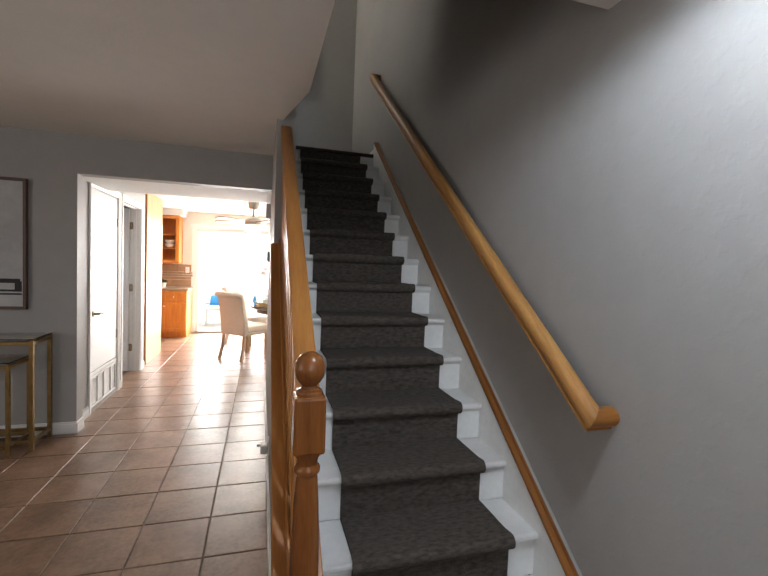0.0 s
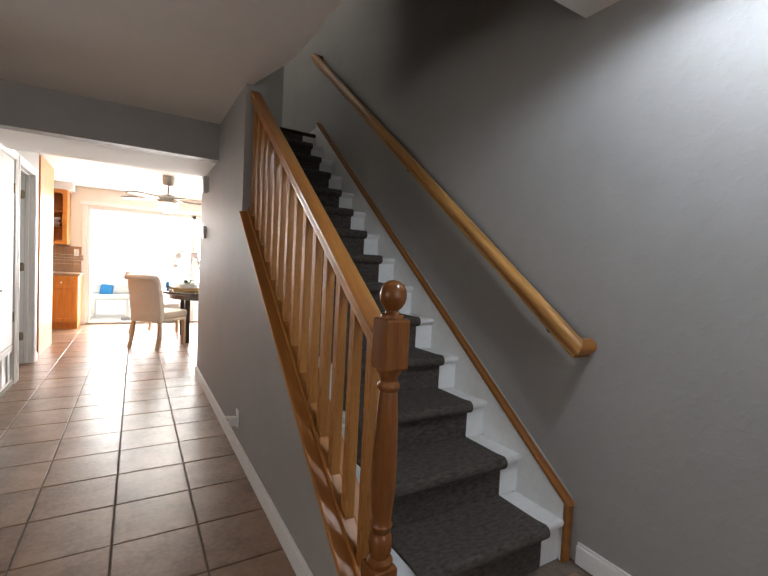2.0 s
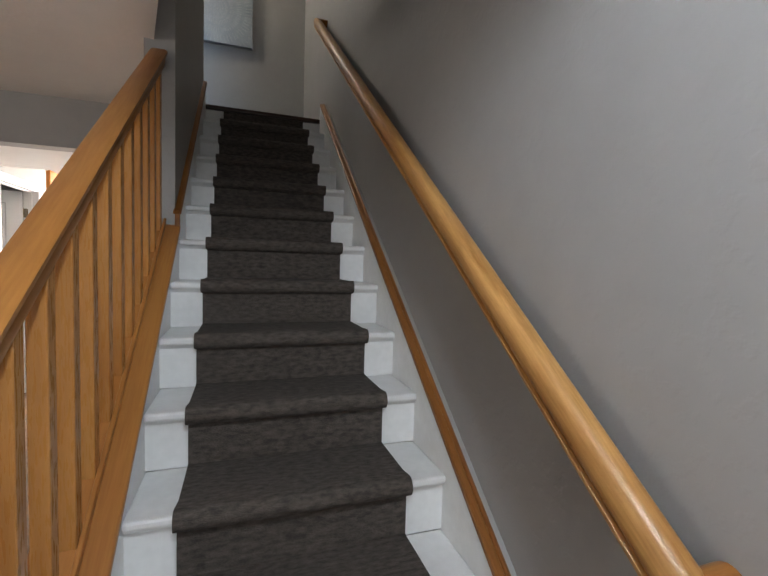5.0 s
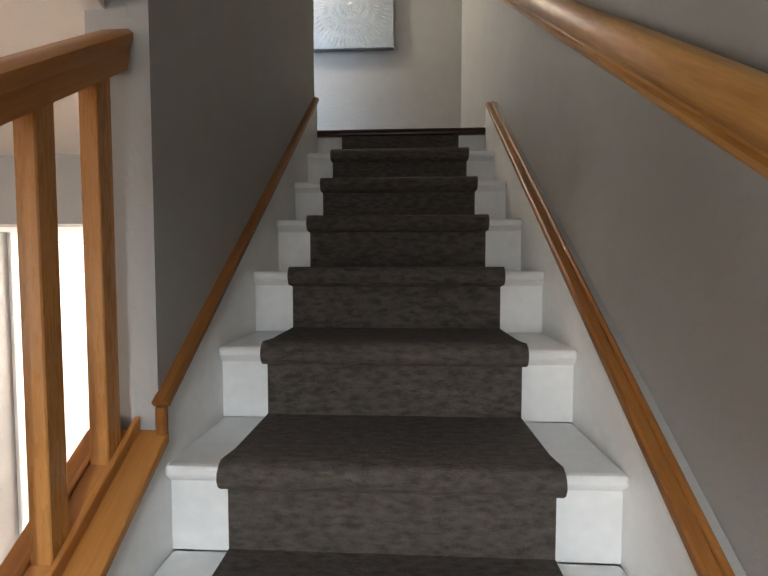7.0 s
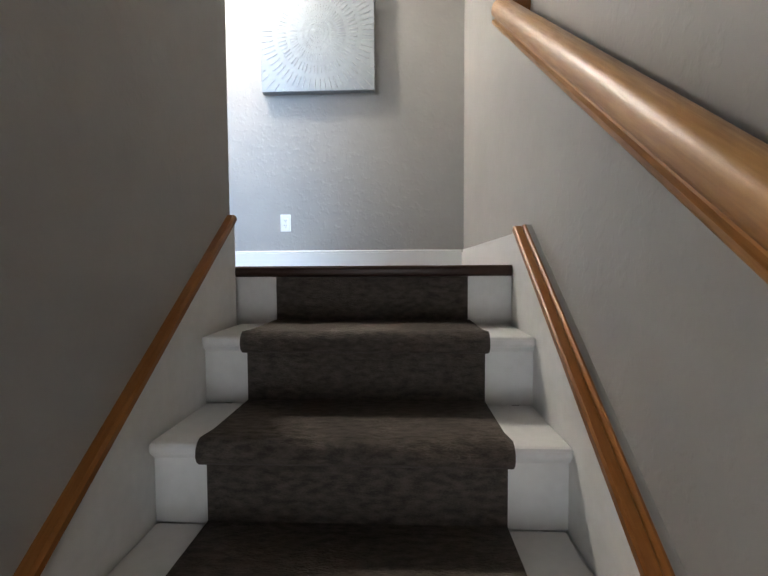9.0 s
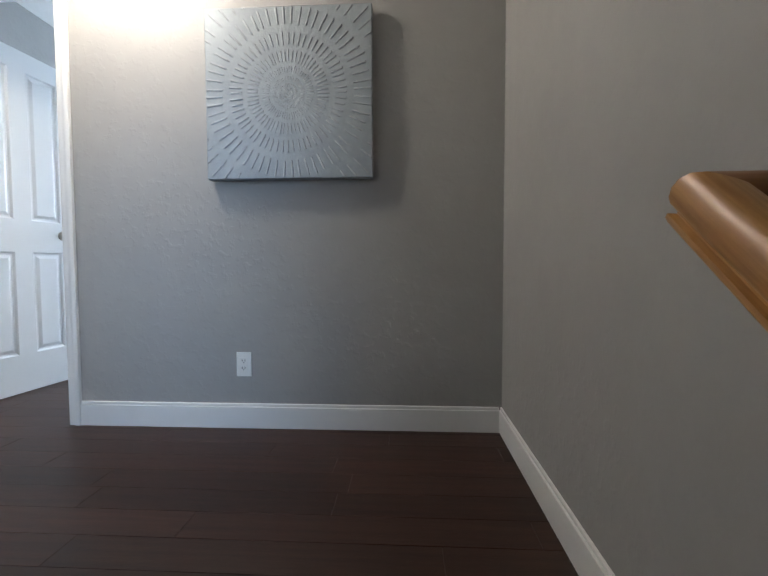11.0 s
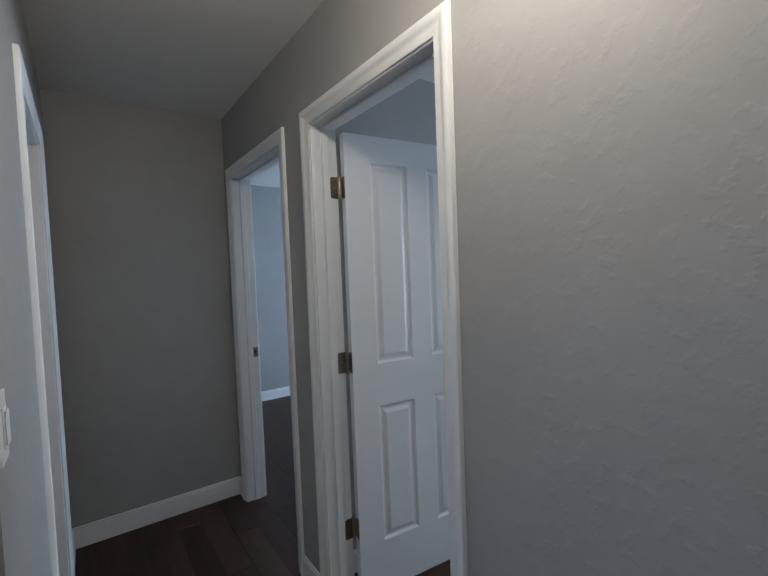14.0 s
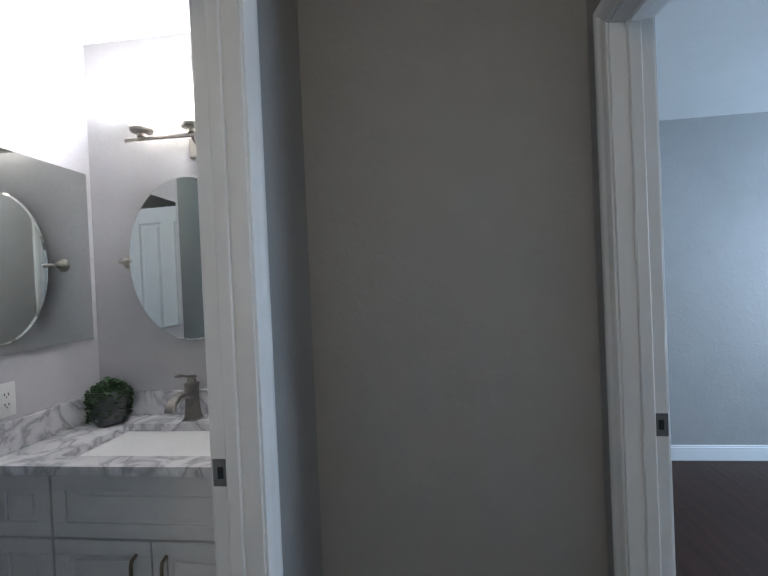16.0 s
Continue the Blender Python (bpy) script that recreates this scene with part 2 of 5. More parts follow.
def marble():
    m = material("white_veined_marble", (0.74, 0.74, 0.75), (0.66, 0.66, 0.68), 4, 0.15)
    nt = m.node_tree
    b = nt.nodes["Principled BSDF"]
    tc = nt.nodes.new("ShaderNodeTexCoord")
    n = nt.nodes.new("ShaderNodeTexNoise")
    n.inputs["Scale"].default_value, n.inputs["Detail"].default_value, n.inputs["Distortion"].default_value = 7.0, 7, 0.9
    nt.links.new(tc.outputs["Object"], n.inputs["Vector"])
    r = nt.nodes.new("ShaderNodeValToRGB")
    e = r.color_ramp.elements
    e[0].position, e[0].color = 0.40, (0.74, 0.74, 0.75, 1)
    e[1].position, e[1].color = 0.62, (0.70, 0.70, 0.71, 1)
    v = e.new(0.50)
    v.color = (0.36, 0.36, 0.38, 1)
    for p in (0.455, 0.55):
        q = e.new(p)
        q.color = (0.60, 0.60, 0.62, 1)
    nt.links.new(n.outputs["Fac"], r.inputs[0])
    nt.links.new(r.outputs[0], b.inputs["Base Color"])
    return m


MARBLE = marble()
for m_ in (PLANK, NOSING, RETURN_OAK, CAP_OAK):
    m_.node_tree.nodes["Principled BSDF"].inputs["Specular IOR Level"].default_value = 0.28

# ---- mesh helpers ----


def add_box(bm, x0, x1, y0, y1, z0, z1, bevel=0.0, seg=1):
    m = Matrix.Translation(((x0 + x1) / 2, (y0 + y1) / 2, (z0 + z1) / 2)) @ Matrix.Diagonal((x1 - x0, y1 - y0, z1 - z0, 1))
    vs = bmesh.ops.create_cube(bm, size=1, matrix=m)["verts"]
    if bevel:
        es = list({e for v in vs for e in v.link_edges})
        bmesh.ops.bevel(bm, geom=es, offset=bevel, segments=seg, affect="EDGES", profile=0.5)
    return vs


def box(*a, bevel=0.0, seg=1):
    bm = bmesh.new()
    add_box(bm, *a, bevel=bevel, seg=seg)
    return bm


def boxes(*rows, bevel=0.0):
    bm = bmesh.new()
    for r in rows:
        add_box(bm, *r, bevel=bevel)
    return bm


def prism(points, axis, a, b, bevel=0.0, seg=2):
    """A closed outline of pairs, drawn along an axis from a to b. The pairs are the two other axes in order."""
    bm = bmesh.new()

    def at(p, v):
        return (v, *p) if axis == "x" else (p[0], v, p[1]) if axis == "y" else (*p, v)
    lo = [bm.verts.new(at(p, a)) for p in points]
    hi = [bm.verts.new(at(p, b)) for p in points]
    n = len(points)
    bm.faces.new(lo)
    bm.faces.new(hi[::-1])
    for i in range(n):
        bm.faces.new((lo[i], hi[i], hi[(i + 1) % n], lo[(i + 1) % n]))
    bmesh.ops.recalc_face_normals(bm, faces=bm.faces[:])
    if bevel:
        bmesh.ops.bevel(bm, geom=bm.edges[:], offset=bevel, segments=seg, affect="EDGES", profile=0.5)
    return bm


def add_lathe(bm, profile, cx, cy, seg=24):
    """Turn (radius, z) pairs about an upright line."""
    rings = []
    for r, z in profile:
        rings.append([bm.verts.new((cx + r * math.cos(2 * math.pi * k / seg), cy + r * math.sin(2 * math.pi * k / seg), z)) for k in range(seg)])
    for lo, hi in zip(rings, rings[1:]):
        for k in range(seg):
            bm.faces.new((lo[k], lo[(k + 1) % seg], hi[(k + 1) % seg], hi[k]))
    bm.faces.new(rings[0][::-1])
    bm.faces.new(rings[-1])
    return bm


def lathe(profile, cx=0.0, cy=0.0, seg=24):
    return add_lathe(bmesh.new(), profile, cx, cy, seg)


def sweep(points, profile, up=(0, 0, 1), bm=None):
    """A profile of (side, up) pairs carried along a line of points, with mitred bends and closed ends."""
    bm = bm or bmesh.new()
    pts = [Vector(p) for p in points]
    rings = []
    for i, p in enumerate(pts):
        d0 = (p - pts[i - 1]).normalized() if i else None
        d1 = (pts[i + 1] - p).normalized() if i + 1 < len(pts) else None
        d = d1 if d0 is None else d0 if d1 is None else (d0 + d1).normalized()
        stretch = 1.0 if d0 is None or d1 is None else 1 / max(0.5, d.dot(d1))
        side = d.cross(Vector(up)).normalized()
        top = side.cross(d).normalized()
        bend = Vector((0, 0, 0)) if d0 is None or d1 is None else (d1 - d0)
        if bend.length > 1e-6:
            bend.normalize()
            ks, kt = 1 + (stretch - 1) * abs(bend.dot(side)), 1 + (stretch - 1) * abs(bend.dot(top))
        else:
            ks = kt = 1.0
        rings.append([bm.verts.new(p + side * a * ks + top * b * kt) for a, b in profile])
    n = len(profile)
    for lo, hi in zip(rings, rings[1:]):
        for k in range(n):
            bm.faces.new((lo[k], lo[(k + 1) % n], hi[(k + 1) % n], hi[k]))
    bm.faces.new(rings[0][::-1])
    bm.faces.new(rings[-1])
    bmesh.ops.recalc_face_normals(bm, faces=bm.faces[:])
    return bm


def circle(r, n=12, sx=1.0):
    return [(r * sx * math.cos(2 * math.pi * k / n), r * math.sin(2 * math.pi * k / n)) for k in range(n)]


def ball(r, p, seg=16, sz=1.0):
    bm = bmesh.new()
    bmesh.ops.create_uvsphere(bm, u_segments=seg, v_segments=seg // 2 + 2, radius=r, matrix=Matrix.Translation(p) @ Matrix.Diagonal((1, 1, sz, 1)))
    return bm


def finish(name, bm, mat, smooth=False):
    me = bpy.data.meshes.new(name)
    bm.to_mesh(me)
    bm.free()
    me.materials.append(mat)
    if smooth:
        me.shade_smooth()
        me.set_sharp_from_angle(angle=radians(38))
    return me


def part(name, bm, mat, parent, label="", smooth=False):
    ob = new(name, finish(name, bm, mat, smooth))
    ob.parent = parent
    if label:
        ob["label"] = label
    return ob


def solid(name, bm, mat, label, category, group="", kind="", smooth=False):
    return tagged(new(name, finish(name, bm, mat, smooth)), label, category, group, kind)


def thing(name, label, category, p=(0, 0, 0), rz=0.0, group=""):
    ob = tagged(new(name), label, category, group)
    ob.matrix_world = pose(*p, 0, 0, rz)
    return ob


def structure(name, bm, mat, label, category="wall", smooth=False):
    return solid(name, bm, mat, label, category, "", "structure", smooth)


# ---- lower storey: shell ----
GX0, GX1, GY0, GY1 = -4.9, 3.2, -2.7, 7.8
floor = structure("floor_lower", box(GX0, GX1, GY0, GY1, -0.12, -0.006), GROUT, "lower floor of square terracotta tiles with brown grout", "floor")

structure("wall_stair_right", box(WELL_R, WELL_R + 0.12, GY0, NORTH_Y, 0, TOP_CEIL), WALL, "tall grey painted wall beside the carpeted staircase")
# stair wall: full height past the open part, sloping knee wall before it
KNEE_END = 1.736
knee = [(-0.03, 0.0), (KNEE_END, 0.0), (KNEE_END, nose(KNEE_END) + 0.0295), (-0.03, nose(-0.03) + 0.0295)]
structure("wall_stair_knee", prism(knee, "x", HALL_X, WELL_L), WALL, "grey sloping knee wall under the oak balustrade")
structure("wall_stair_left", boxes((HALL_X, WELL_L, KNEE_END, 3.20, 0, TOP_CEIL), (HALL_X, WELL_L, 3.20, 3.75, 0, UP - 0.24)), WALL,
          "grey painted wall between staircase and hallway")
structure("wall_under_landing", box(WELL_L, WELL_R, 3.66, 3.75, 0, UP - 0.24), WALL, "plain wall closing the space under the landing")
# living room / hall dividing wall with the opening
OPEN_X = -1.61
structure("wall_living_north", boxes((GX0, OPEN_X, 2.71, 2.83, 0, LOW_CEIL), (OPEN_X, HALL_X, 2.71, 2.83, 2.062, LOW_CEIL)), WALL, "grey living room wall with a wide opening to the hallway")
structure("ceiling_hall_soffit", box(OPEN_X - 0.1, HALL_X, 2.83, 3.56, 2.062, LOW_CEIL), CEIL, "low white soffit over the hallway", "ceiling")
# hall left wall with two doorways
HX = -1.67
DOOR1, DOOR2 = (3.16, 3.90), (4.04, 4.78)
structure("wall_hall_left", boxes((HX - 0.12, HX, 2.83, DOOR1[0], 0, LOW_CEIL), (HX - 0.12, HX, DOOR1[1], DOOR2[0], 0, LOW_CEIL), (HX - 0.12, HX, DOOR2[1], 4.95, 0, LOW_CEIL),
                                  (HX - 0.12, HX, DOOR1[0], DOOR1[1], 2.05, LOW_CEIL), (HX - 0.12, HX, DOOR2[0], DOOR2[1], 2.05, LOW_CEIL),
                                  (HX - 0.12, HX, DOOR1[0], DOOR1[1], 0, 0.03)), WALL, "grey hallway wall with two white doors")
structure("wall_closet_back", boxes((HX - 0.9, HX - 0.8, 2.83, 5.05, 0, LOW_CEIL), (HX - 0.8, HX - 0.12, 3.94, 4.0, 0, LOW_CEIL), (HX - 0.8, HX - 0.12, 4.95, 5.05, 0, LOW_CEIL)), WALL, "plain dark closet walls behind the hallway doors")
structure("wall_kitchen_west", box(-4.3, -4.2, 5.05, 7.8, 0, LOW_CEIL), KITCHEN_WALL, "cream kitchen wall")
# patio wall
PX0, PX1 = -1.46, 1.9
structure("wall_patio", boxes((-4.3, PX0, 7.8, 7.95, 0, LOW_CEIL), (PX1, GX1, 7.8, 7.95, 0, LOW_CEIL), (PX0, PX1, 7.8, 7.95, 2.06, LOW_CEIL)), KITCHEN_WALL, "cream dining room wall around the bright patio door")
structure("wall_dining_east", box(GX1, GX1 + 0.1, 3.75, 7.95, 0, LOW_CEIL), KITCHEN_WALL, "cream dining room side wall")
structure("wall_dining_south", box(WELL_R + 0.12, GX1, 3.66, 3.75, 0, LOW_CEIL), KITCHEN_WALL, "cream dining room wall backing the staircase")
structure("wall_west", boxes((GX0 - 0.12, GX0, GY0, -2.0, 0, LOW_CEIL), (GX0 - 0.12, GX0, 0.0, 2.83, 0, LOW_CEIL), (GX0 - 0.12, GX0, -2.0, 0.0, 0, 0.7), (GX0 - 0.12, GX0, -2.0, 0.0, 2.1, LOW_CEIL)), WALL, "grey living room wall with a window")
structure("wall_south", boxes((GX0, -0.45, GY0 - 0.12, GY0, 0, LOW_CEIL), (0.85, WELL_R, GY0 - 0.12, GY0, 0, LOW_CEIL), (-0.45, 0.85, GY0 - 0.12, GY0, 2.3, LOW_CEIL), (-0.45, 0.85, GY0 - 0.12, GY0, 0, 0.8)), WALL, "grey entry wall with a bright window")
# lower ceilings: the stair opening is cut out
ceil_low = [(GX0, GY0), (WELL_R, GY0), (WELL_R, 0.113), (0.015, 0.113), (0.015, 1.22), (HALL_X + 0.04, KNEE_END), (HALL_X, KNEE_END), (HALL_X, 2.71), (GX0, 2.71)]
structure("ceiling_lower", prism(ceil_low, "z", LOW_CEIL, UP - 0.02), CEIL, "white painted ceiling cut open above the staircase", "ceiling")
structure("ceiling_kitchen", boxes((-4.3, GX1, 3.75, 7.95, LOW_CEIL, LOW_CEIL + 0.1), (HX - 0.9, HALL_X, 2.83, 3.75, LOW_CEIL, LOW_CEIL + 0.1)), CEIL, "white kitchen and dining ceiling", "ceiling")
structure("ceiling_kitchen_soffit", box(-4.2, -1.62, 7.40, 7.8, 2.24, LOW_CEIL), CEIL, "white boxed soffit above the kitchen cupboards", "ceiling")

# ---- upper storey: shell ----
floor_up = structure("floor_upper", boxes((WELL_L, WELL_R, 3.225, 3.66, UP - 0.24, UP - 0.004), (-5.1, WELL_R, 3.66, 8.2, UP - 0.1, UP - 0.004), (-1.0, WELL_L, 3.08, 3.66, UP - 0.2, UP - 0.004), (-3.5, -1.0, 2.6, 3.66, UP - 0.1, UP - 0.004)),
                     NOSING, "upper floor of dark walnut planks", "floor")
DA, DB, BD, DH = (-1.852, -1.083), (-2.952, -2.143), (-2.648, -1.868), 2.06
DT = UP + DH
wt = 0.115
structure("wall_upper_north", boxes((END_X - 2.0, DB[0], NORTH_Y, NORTH_Y + wt, UP, TOP_CEIL), (DB[1], DA[0], NORTH_Y, NORTH_Y + wt, UP, TOP_CEIL), (DA[1], WELL_R, NORTH_Y, NORTH_Y + wt, UP, TOP_CEIL),
                                    (DB[0], DB[1], NORTH_Y, NORTH_Y + wt, DT, TOP_CEIL), (DA[0], DA[1], NORTH_Y, NORTH_Y + wt, DT, TOP_CEIL)), WALL, "grey upstairs hall wall with textured plaster")
structure("wall_upper_end", box(END_X - 0.11, END_X, SOUTH_Y - wt, NORTH_Y, UP, TOP_CEIL), WALL, "grey wall closing the end of the upstairs hall")
structure("wall_upper_south", boxes((END_X, BD[0], SOUTH_Y - wt, SOUTH_Y, UP, TOP_CEIL), (BD[1], -1.12, SOUTH_Y - wt, SOUTH_Y, UP, TOP_CEIL), (BD[0], BD[1], SOUTH_Y - wt, SOUTH_Y, DT, TOP_CEIL)), WALL, "grey upstairs hall wall with the bathroom doorway")
structure("wall_upper_corner", boxes((-1.12, -1.0, 3.20, SOUTH_Y - 0.006, UP, TOP_CEIL), (-1.12, -0.93, 3.08, 3.20, UP, TOP_CEIL), (-0.93, -0.19, 3.08, 3.20, UP + 2.05, TOP_CEIL), (-0.19, HALL_X, 3.08, 3.20, UP, TOP_CEIL)), WALL, "grey plaster corner beside the stair head")
structure("wall_well_sides", boxes((HALL_X, WELL_L, 0.0, KNEE_END, UP - 0.02, TOP_CEIL), (HALL_X, WELL_R, -0.01, 0.113, UP - 0.02, TOP_CEIL)), WALL, "grey walls around the upper stairwell")
structure("wall_room_a", boxes((-2.09, -1.98, NORTH_Y + wt, 8.2, UP, TOP_CEIL), (0.5, 0.6, NORTH_Y + wt, 8.2, UP, TOP_CEIL)), WALL, "grey bedroom side walls")
structure("wall_room_b", boxes((-5.07, -4.97, NORTH_Y, 8.2, UP, TOP_CEIL)), WALL, "grey bedroom wall in blue daylight")
structure("wall_bedrooms_north", boxes((-5.07, -4.3, 8.2, 8.3, UP, TOP_CEIL), (-2.9, -1.6, 8.2, 8.3, UP, TOP_CEIL), (-0.2, 0.6, 8.2, 8.3, UP, TOP_CEIL), (-4.3, 0.0, 8.2, 8.3, UP, UP + 0.8), (-4.3, 0.0, 8.2, 8.3, UP + 2.0, TOP_CEIL)), WALL, "grey bedroom walls with daylit windows")
BX, BY = -3.40, 2.707
structure("wall_bath", boxes((BX - 0.1, BX, BY - 0.1, SOUTH_Y - wt, UP, TOP_CEIL), (BX, -2.66, BY - 0.1, BY, UP, TOP_CEIL), (BX, END_X - 0.0, SOUTH_Y - wt, SOUTH_Y - wt + 0.05, UP, TOP_CEIL)), BATH_WALL, "light grey bathroom walls")
structure("wall_bath_east", boxes((-1.4, -1.3, BY, SOUTH_Y - wt, UP, TOP_CEIL), (-2.66, -1.3, BY - 0.1, BY, UP, TOP_CEIL)), BATH_GREEN, "dark green-grey bathroom wall facing the basin")
structure("ceiling_upper", box(-5.07, WELL_R + 0.12, -0.1, 8.3, TOP_CEIL, TOP_CEIL + 0.1), CEIL, "white painted upstairs ceiling", "ceiling")

# ---- the staircase ----
stairs = thing("staircase", "white painted staircase with dark carpet runner between grey walls", "staircase")
tread_x0, tread_x1 = 0.0, 0.886
run_x0, run_x1 = 0.122, 0.757
for n in range(1, STEPS):
    y, z = (n - 1) * RUN, n * RISE
    part("tread", box(tread_x0, tread_x1, y, y + RUN + 0.028, z - 0.028, z, bevel=0.009, seg=2), TREAD, stairs)
    part("riser", box(tread_x0, tread_x1, y + 0.026, y + 0.04, z - RISE, z - 0.028), TREAD, stairs)
    part("cove", prism([(y + 0.012, z - 0.028), (y + 0.026, z - 0.028), (y + 0.026, z - 0.043)], "x", tread_x0, tread_x1), TREAD, stairs)
ytop = (STEPS - 1) * RUN
part("riser", box(WELL_L + 0.001, WELL_R - 0.001, ytop + 0.026, ytop + 0.04, UP - RISE - 0.06, UP - 0.03), TREAD, stairs)
part("landing_nosing", box(tread_x0 - 0.012, tread_x1 + 0.012, ytop - 0.002, ytop + 0.09, UP - 0.032, UP + 0.003, bevel=0.012, seg=3), NOSING, stairs, "dark walnut nosing along the landing edge")
part("carriage", prism([(0.06, 0.0), (3.66, 0.0), (3.66, UP - 0.3), (3.3, UP - 0.3), (0.06, 0.02)], "x", 0.01, 0.87), TREAD, stairs)


def runner(n):
    """One step of runner: riser face, a rolled nosing and the tread to the next riser."""
    y, z, t = (n - 1) * RUN, n * RISE, 0.013
    pts = [(y + 0.026 - t, z - RISE + t * 0.6), (y + 0.026 - t, z - 0.046)]
    pts += [(y + 0.006 + 0.030 * math.cos(a) * -1, z - 0.014 + 0.030 * math.sin(a)) for a in [radians(d) for d in (-62, -35, -8, 20, 48, 75)]]
    pts += [(y + 0.05, z + t), (y + RUN + 0.024, z + t), (y + RUN + 0.024, z - 0.004), (y + 0.045, z - 0.006), (y + 0.030, z - 0.05), (y + 0.030, z - RISE + t * 0.6)]
    bm = prism(pts, "x", run_x0, run_x1)
    for v in bm.verts:
        over = v.co.y < y + 0.012 and v.co.z > z - 0.05
        if over:
            v.co.x += 0.006 if v.co.x > 0.4 else -0.006
    return bm


carpet = thing("carpet_runner", "dark taupe carpet runner laid down the white stairs", "carpet runner")
for n in range(1, STEPS):
    part("runner_step", runner(n), CARPET, carpet, smooth=True)
part("runner_riser", box(run_x0 + 0.008, run_x1 - 0.008, ytop + 0.013, ytop + 0.027, UP - RISE + 0.008, UP - 0.033), CARPET, carpet)

# skirts with oak caps
def skirt(name, x0, x1, y0, y1, lift0, lift1, lab):
    ob = thing(name, lab, "stair skirt")
    part("board", prism([(y0, 0.0), (y0, nose(y0) + lift0), (y1, nose(y1) + lift1), (y1, UP - 0.25 if y1 > 3 else 0), (y1 - 0.3, nose(y1 - 0.5) - 0.4)], "x", x0, x1), TREAD, ob)
    return ob


CAP = [(-0.022, -0.006), (-0.022, 0.006), (-0.014, 0.012), (0.014, 0.012), (0.022, 0.006), (0.022, -0.006)]
sr = skirt("stair_skirt_right", tread_x1, WELL_R - 0.001, 0.012, 3.20, 0.070, 0.120, "white skirt board with a slim oak cap along the stair wall")
xr = 0.904
part("cap", sweep([(xr, -0.012, nose(-0.012) + 0.072), (xr, 3.19, nose(3.19) + 0.122)], [(-0.020, -0.008), (-0.020, 0.005), (-0.015, 0.009), (0.004, 0.009), (0.006, 0.006), (0.008, 0.011), (0.013, 0.015), (0.018, 0.014), (0.020, 0.009), (0.020, -0.008)]), CAP_OAK, sr, "varnished oak cap moulding")
part("cap", box(xr - 0.022, xr + 0.022, -0.012, 0.011, 0.0, nose(-0.012) + 0.078, bevel=0.005), CAP_OAK, sr, "upright oak cap moulding")
part("caulk_edge", prism([(0.012, nose(0.012) + 0.0705), (3.20, nose(3.20) + 0.1205), (3.20, nose(3.20) + 0.127), (0.012, nose(0.012) + 0.077)], "x", xr + 0.0205, WELL_R - 0.001), WALL, sr, "grey painted ledge behind the cap")
sl = skirt("stair_skirt_left", WELL_L + 0.0005, tread_x0, 0.05, KNEE_END, 0.045, 0.045, "white skirt board with a slim oak cap under the balustrade")
part("upper_board", prism([(KNEE_END, nose(KNEE_END) - 0.4), (KNEE_END, nose(KNEE_END) + 0.112), (3.20, nose(3.20) + 0.160), (3.20, UP - 0.25), (2.9, nose(2.7) - 0.4)], "x", WELL_L + 0.0005, tread_x0), TREAD, sl)
part("cap", sweep([(WELL_L + 0.010, KNEE_END - 0.010, nose(KNEE_END - 0.010) + 0.115), (WELL_L + 0.010, 3.19, nose(3.19) + 0.163)], [(a * 0.75, b) for a, b in CAP]), CAP_OAK, sl, "varnished oak cap moulding")

part("cap_end", box(WELL_L + 0.0005, tread_x0 + 0.006, KNEE_END - 0.016, KNEE_END - 0.0005, nose(KNEE_END) + 0.045, nose(KNEE_END) + 0.104, bevel=0.003), CAP_OAK, sl, "oak block ending the cap moulding")


# balustrade
bal = thing("balustrade", "honey oak balustrade on the knee wall with turned newel post", "balustrade")
A = Vector((0, RUN, RISE)).normalized()
CX = -0.080
yb0, yb1 = -0.03, KNEE_END
part("knee_cap", prism([(yb0, nose(yb0) + 0.030), (yb1 - 0.001, nose(yb1) + 0.030), (yb1 - 0.001, nose(yb1) + 0.055), (yb0, nose(yb0) + 0.055)], "x", HALL_X - 0.020, tread_x0 + 0.008, bevel=0.005), OAK, bal)
for dx in (-0.030, 0.018):
    part("shoe_strip", prism([(yb0, nose(yb0) + 0.0555), (yb1 - 0.002, nose(yb1) + 0.0555), (yb1 - 0.002, nose(yb1) + 0.082), (yb0, nose(yb0) + 0.082)], "x", CX + dx, CX + dx + 0.012, bevel=0.003), OAK, bal)


def rail_z(y):
    return 1.048 + 0.735 * y


HAND = [(-0.020, -0.062), (-0.026, -0.045), (-0.024, -0.030), (-0.034, -0.016), (-0.034, -0.006), (-0.024, 0.0), (0.024, 0.0), (0.034, -0.006), (0.034, -0.016), (0.024, -0.030), (0.026, -0.045), (0.020, -0.062)]
part("rail", sweep([(CX, -0.03, rail_z(-0.03)), (CX, KNEE_END + 0.0, rail_z(KNEE_END))], HAND), OAK, bal, "thick rounded oak top rail", smooth=True)
yy = 1.676
ys = []
while yy > 0.0:
    ys.append(yy)
    yy -= 0.1262
for yy in ys:
    part("baluster", prism([(yy - 0.018, nose(yy - 0.018) + 0.056), (yy + 0.018, nose(yy + 0.018) + 0.056), (yy + 0.018, rail_z(yy + 0.018) - 0.055), (yy - 0.018, rail_z(yy - 0.018) - 0.055)], "x", CX - 0.0175, CX + 0.0175, bevel=0.002, seg=1), OAK_UP, bal)
